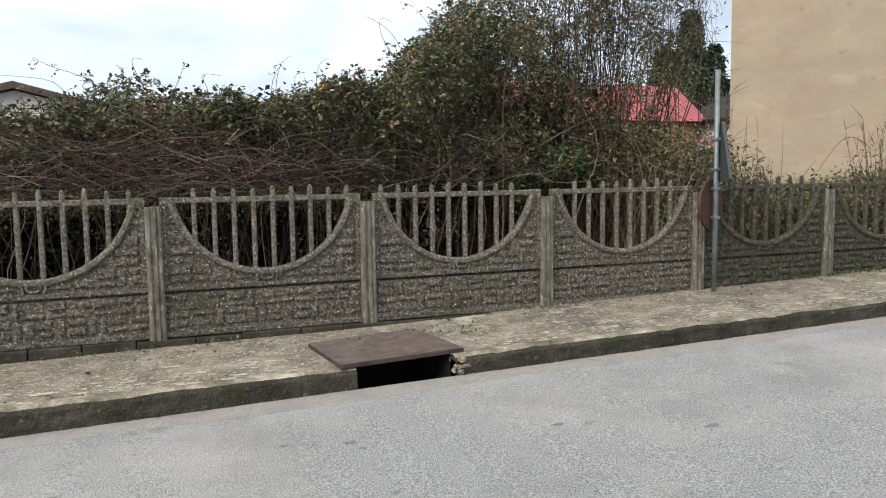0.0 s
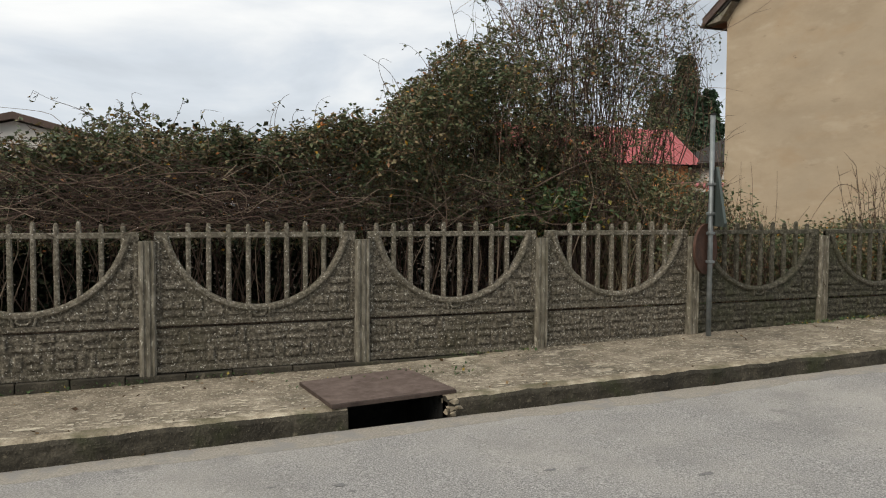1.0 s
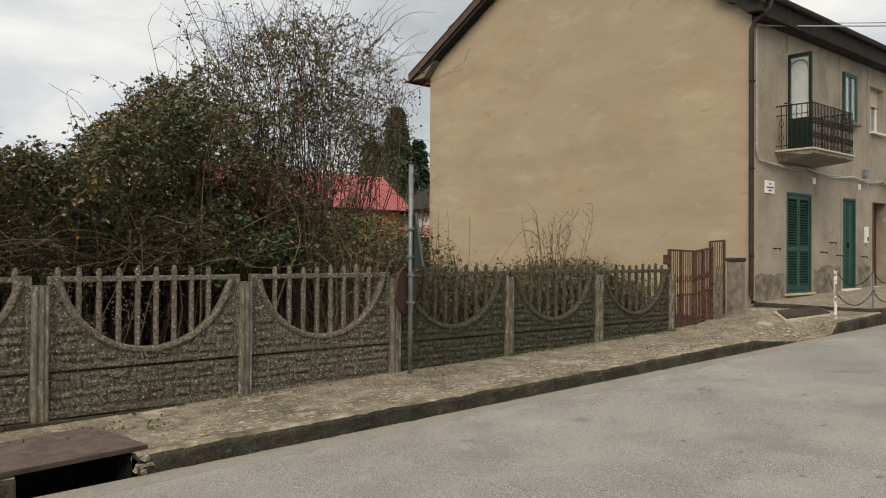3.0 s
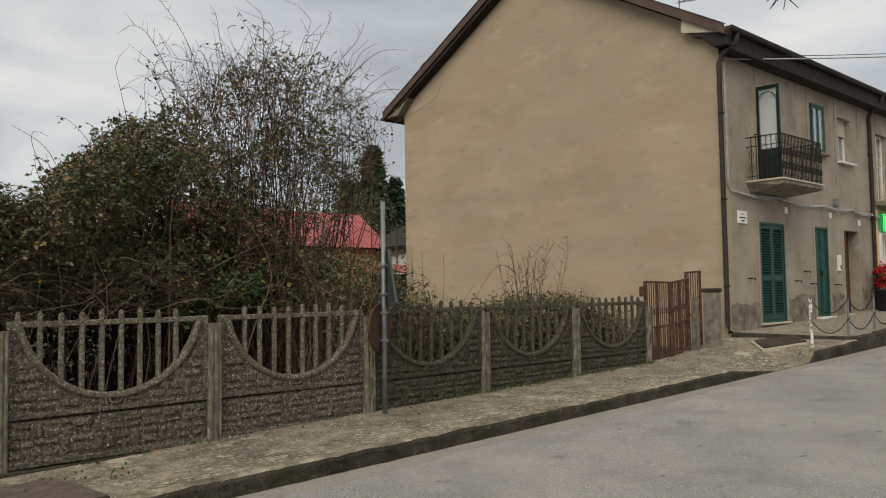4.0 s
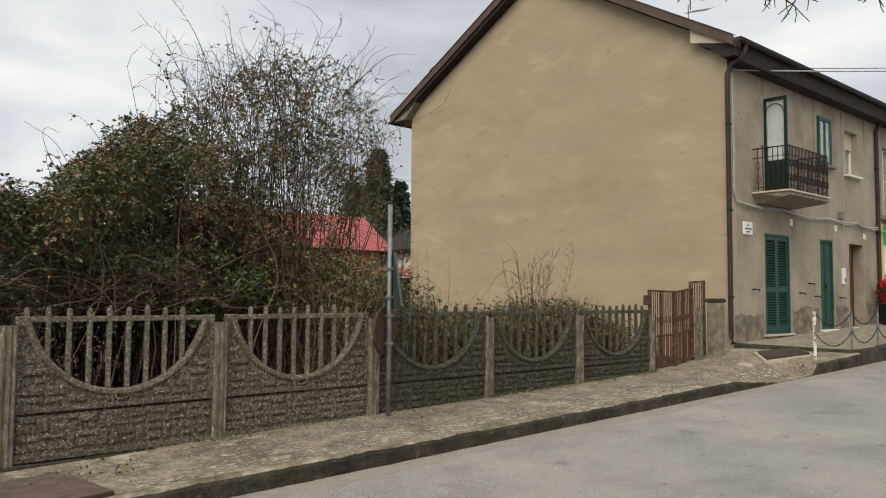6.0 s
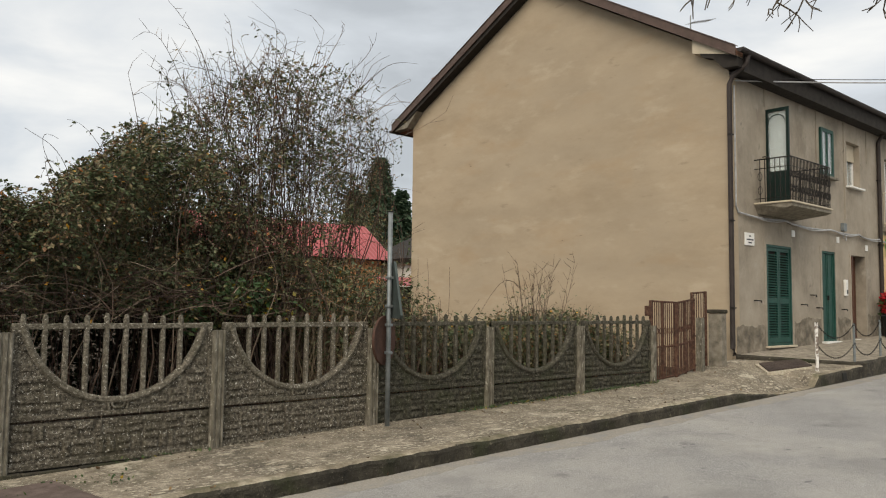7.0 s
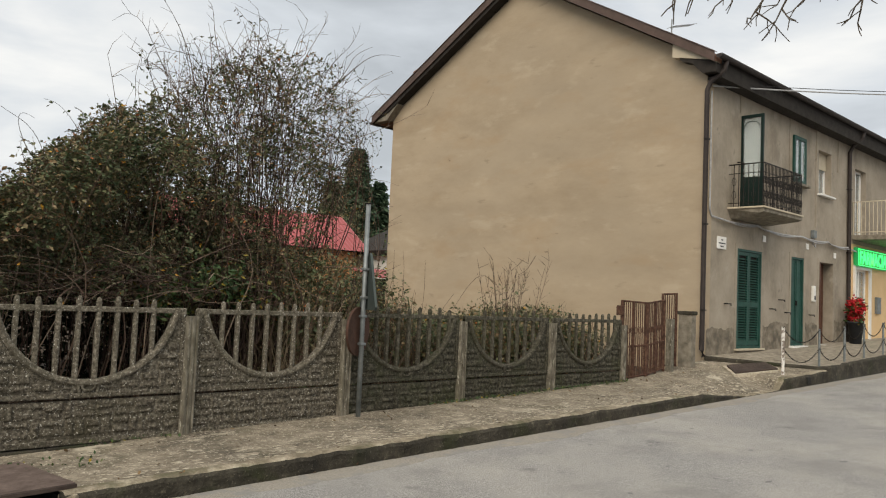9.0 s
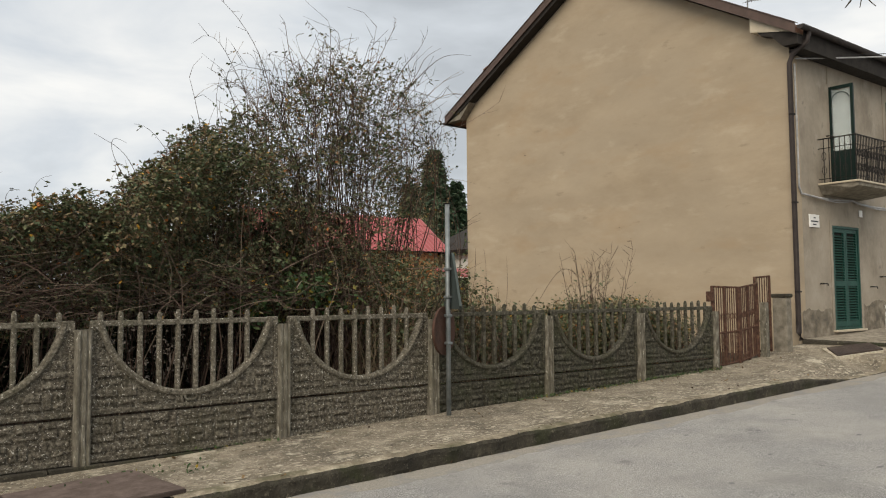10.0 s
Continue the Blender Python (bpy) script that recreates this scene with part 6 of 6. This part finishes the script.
for k, (dz, ez, mat) in enumerate(((0.0, 6.35, M_CABLE), (0.06, 6.46, M_IRON))):
    wire = thing("overhead_wire", "overhead service wire from the house corner", "cable")
    A, B = Vector((13.66, 0.1, 6.40 + dz)), Vector((30.0, -3.63, ez + 2.85))
    bm = bmesh.new()
    tube(bm, [A.lerp(B, s) - Vector((0, 0, 0.15 * 4 * s * (1 - s))) for s in steps(0, 1, 24)], 0.017 if k == 0 else 0.009, 5)
    part("strand", bm, mat, wire)

# aerial on the roof
aerial = thing("aerial", "thin television aerial on the roof", "aerial", at=(17.75, 3.5, 9.0))
bm = bmesh.new()
tube(bm, [(17.75, 3.5, 8.8), (17.75, 3.5, 9.8)], 0.018, 6)
part("mast", bm, M_GALV, aerial)
bm = bmesh.new()
tube(bm, [(17.6, 3.4, 9.52), (18.3, 3.2, 9.72)], 0.010, 5)
for s in steps(0, 1, 7):
    c = Vector((17.6, 3.4, 9.52)).lerp(Vector((18.3, 3.2, 9.72)), s)
    tube(bm, [c - Vector((0.03, 0.18, 0)), c + Vector((0.03, 0.18, 0))], 0.006, 4)
part("yagi", bm, M_GALV, aerial)

# white outbuilding behind the house
shed = thing("white_shed", "small white boarded outbuilding with a dark roof", "shed")
for k in range(16):
    part("board", boxes([(20.9, 24.5, 19.0 - 0.01 * (k % 2), 19.1, 0.3 + 0.2 * k, 0.49 + 0.2 * k)]), M_WHITE, shed)
part("body", boxes([(20.95, 24.5, 19.1, 22.0, 0.2, 3.5)]), M_OFFWALL, shed)
bm = bmesh.new()
prism(bm, [(20.6, 3.5), (24.8, 5.4), (24.8, 5.6), (20.5, 3.7)], "y", 18.7, 22.3)
part("roof", bm, M_SOFFIT, shed)
lean = thing("lean_to", "low dark lean-to with a red sheet roof edge", "shed")
part("body", boxes([(18.4, 22.5, 16.6, 18.6, 0.2, 2.35)]), M_SOFFIT, lean)
bm = bmesh.new()
prism(bm, [(16.3, 2.36), (18.6, 2.75), (18.6, 2.81), (16.3, 2.42)], "x", 18.2, 22.7)
part("roof", bm, M_REDROOF, lean)

# flaking plinth render between the doors
def plinth(x0, x1, h):
    bm = bmesh.new()
    cols = []
    for x in steps(x0, x1, max(6, int((x1 - x0) * 14))):
        b = platform_z(x, 0.15) - 0.05
        t = b + h + 0.16 * noise.noise(Vector((x * 1.9, 3, 1))) + 0.07 * noise.noise(Vector((x * 7, 8, 1)))
        cols.append([bm.verts.new((x, 0.1515, b)), bm.verts.new((x, 0.144, b)), bm.verts.new((x, 0.144, t - 0.01)), bm.verts.new((x, 0.1515, t))])
    for a, b in zip(cols, cols[1:]):
        for k in range(3):
            bm.faces.new((a[k], b[k], b[k + 1], a[k + 1]))
    structure("plinth", bm, M_PLINTH, "damp flaking grey cement render at the wall foot", "plinth")


for a, b, h in ((13.66, 14.92, 0.62), (16.37, 17.84, 0.66), (18.85, 19.65, 0.60), (20.83, 21.68, 0.62)):
    plinth(a, b, h)

# fallen leaves and crumbs along the pavement
litter = thing("leaf_litter", "scattered brown fallen leaves on the pavement", "leaves")
pts = []
for i in range(220):
    x = nr.uniform(-5, 13)
    y = -0.1 - abs(nr.normal(0, 0.5)) if nr.random() < 0.7 else nr.uniform(-1.75, -1.5)
    if HX0 - 0.25 < x < HX1 + 0.25:
        continue
    z = (pave_z(x, y) if y > KERB_Y else road_z(x, y)) + 0.014
    pts.append((x, y, z))
ob = leaf_mesh("dead_leaves", np.array(pts), 0.045, M_LITTER, litter, nr, 0.0)
tagged(ob, kind="stuff")
tagged(litter, kind="stuff")
tufts = thing("moss_tufts", "small green tufts at the fence foot and drain", "weeds")
pts = []
for i in range(700):
    x = nr.choice([nr.uniform(5.5, 10.4), nr.uniform(5.5, 10.4), nr.uniform(-4, 2)])
    y = nr.normal(-0.12, 0.03) if abs(x) > 0.9 else nr.uniform(-1.0, -0.6)
    pts.append((x, y, pave_z(x, y) + nr.uniform(0.0, 0.04)))
tagged(leaf_mesh("weed_leaves", np.array(pts), 0.035, M_GREENLEAF, tufts, nr, -0.6), kind="stuff")
tagged(tufts, kind="stuff")

# broken concrete at the drain's edge
rng = random.Random(9)
for i in range(14):
    x, y = HX1 + rng.uniform(0.0, 0.10), rng.uniform(-1.72, -1.50)
    z = pave_z(x, y) - rng.uniform(0.01, 0.15)
    bm = bmesh.new()
    r = rng.uniform(0.018, 0.042)
    for k in range(11):
        d = Vector((rng.gauss(0, 1), rng.gauss(0, 1), rng.gauss(0, 1))).normalized() * r * rng.uniform(0.7, 1.25)
        bm.verts.new((x + d.x * 1.3, y + d.y, z + d.z * 0.8))
    bmesh.ops.convex_hull(bm, input=bm.verts)
    rub = thing("rubble", "broken lump of pale concrete at the drain edge", "rubble", "rubble at the drain")
    part("lump", bm, M_WORN, rub)

# slab joints and cracks of the pavement, as thin dark fillets
for i, (x, wob) in enumerate(((-4.3, 0.05), (4.9, 0.06), (9.9, 0.06))):
    bm = bmesh.new()
    pts = []
    for k, y in enumerate(steps(-0.10, KERB_Y + 0.10, 26)):
        px = x + wob * noise.noise(Vector((i * 3.1, y * 3, 0))) * 2 + 0.05 * y
        pz = pave_z(px, y)
        w = 0.004 + 0.003 * noise.noise(Vector((i, y * 9, 4)))
        pts.append((bm.verts.new((px - w, y, pz + 0.003)), bm.verts.new((px + w, y, pz + 0.003))))
    for a, b in zip(pts, pts[1:]):
        bm.faces.new((a[0], a[1], b[1], b[0]))
    structure("pavement_joint", bm, M_SOIL, "dark earth-filled crack across the pavement", "crack")


def blobs(name, mat, label, category, spots, zf, seed):
    """Thin irregular patches lying on a surface. spots: (x, y, length, width)."""
    bm = bmesh.new()
    for i, (x, y, a, b) in enumerate(spots):
        ring = []
        for k in range(18):
            t = 2 * math.pi * k / 18
            r = 1 + 0.75 * noise.noise(Vector((math.cos(t) * 1.6, math.sin(t) * 1.6, seed + i * 2.7)))
            px, py = x + a * r * math.cos(t), y + b * r * math.sin(t)
            ring.append(bm.verts.new((px, py, zf(px, py))))
        bm.faces.new(ring)
    bmesh.ops.triangulate(bm, faces=bm.faces)
    return tagged(obj(name, bm, mat), label, category, kind="structure")


rng = random.Random(21)
spots = []
for i in range(900):
    x = rng.uniform(-7.5, 12.5)
    if HX0 - 0.45 < x < HX1 + 0.35:
        continue
    y = KERB_Y + 0.12 + abs(rng.gauss(0, 0.30))
    s = rng.uniform(0.005, 0.026) * (1.9 if rng.random() < 0.10 else 1)
    if y < -0.3:
        spots.append((x, y, s * rng.uniform(1.2, 2.4), s * 0.8))
blobs("worn_patch", M_PALE, "pale spalled patches of the pavement concrete", "pavement",
      spots, lambda x, y: pave_z(x, y) + 0.004, 3.0)
spots = []
for i in range(230):
    x, y = rng.uniform(-5, 16), rng.uniform(-7.5, -2.3)
    s = rng.uniform(0.006, 0.022) * (1.6 if rng.random() < 0.15 else 1)
    spots.append((x, y, s * rng.uniform(1.0, 2.2), s))
blobs("tar_spot", M_TAR, "small dark tar spots on the road", "road", spots, lambda x, y: road_z(x, y) + 0.004, 8.0)
# band of dust along the kerb
bm = bmesh.new()
cols = []
for x in steps(-12, 30, 420):
    w = 0.28 + 0.22 * noise.noise(Vector((x * 0.6, 1, 1))) + 0.08 * noise.noise(Vector((x * 3, 1, 1))) + 0.03 * noise.noise(Vector((x * 11, 2, 1)))
    cols.append([bm.verts.new((x, y, road_z(x, y) + dz)) for y, dz in ((KERB_Y + 0.002, 0.006), (KERB_Y - w * 0.5, 0.004), (KERB_Y - w, 0.001))])
for a, b in zip(cols, cols[1:]):
    for k in range(2):
        bm.faces.new((a[k], a[k + 1], b[k + 1], b[k]))
structure("gutter_dust", bm, M_DUST, "tan dust gathered along the kerb", "road")
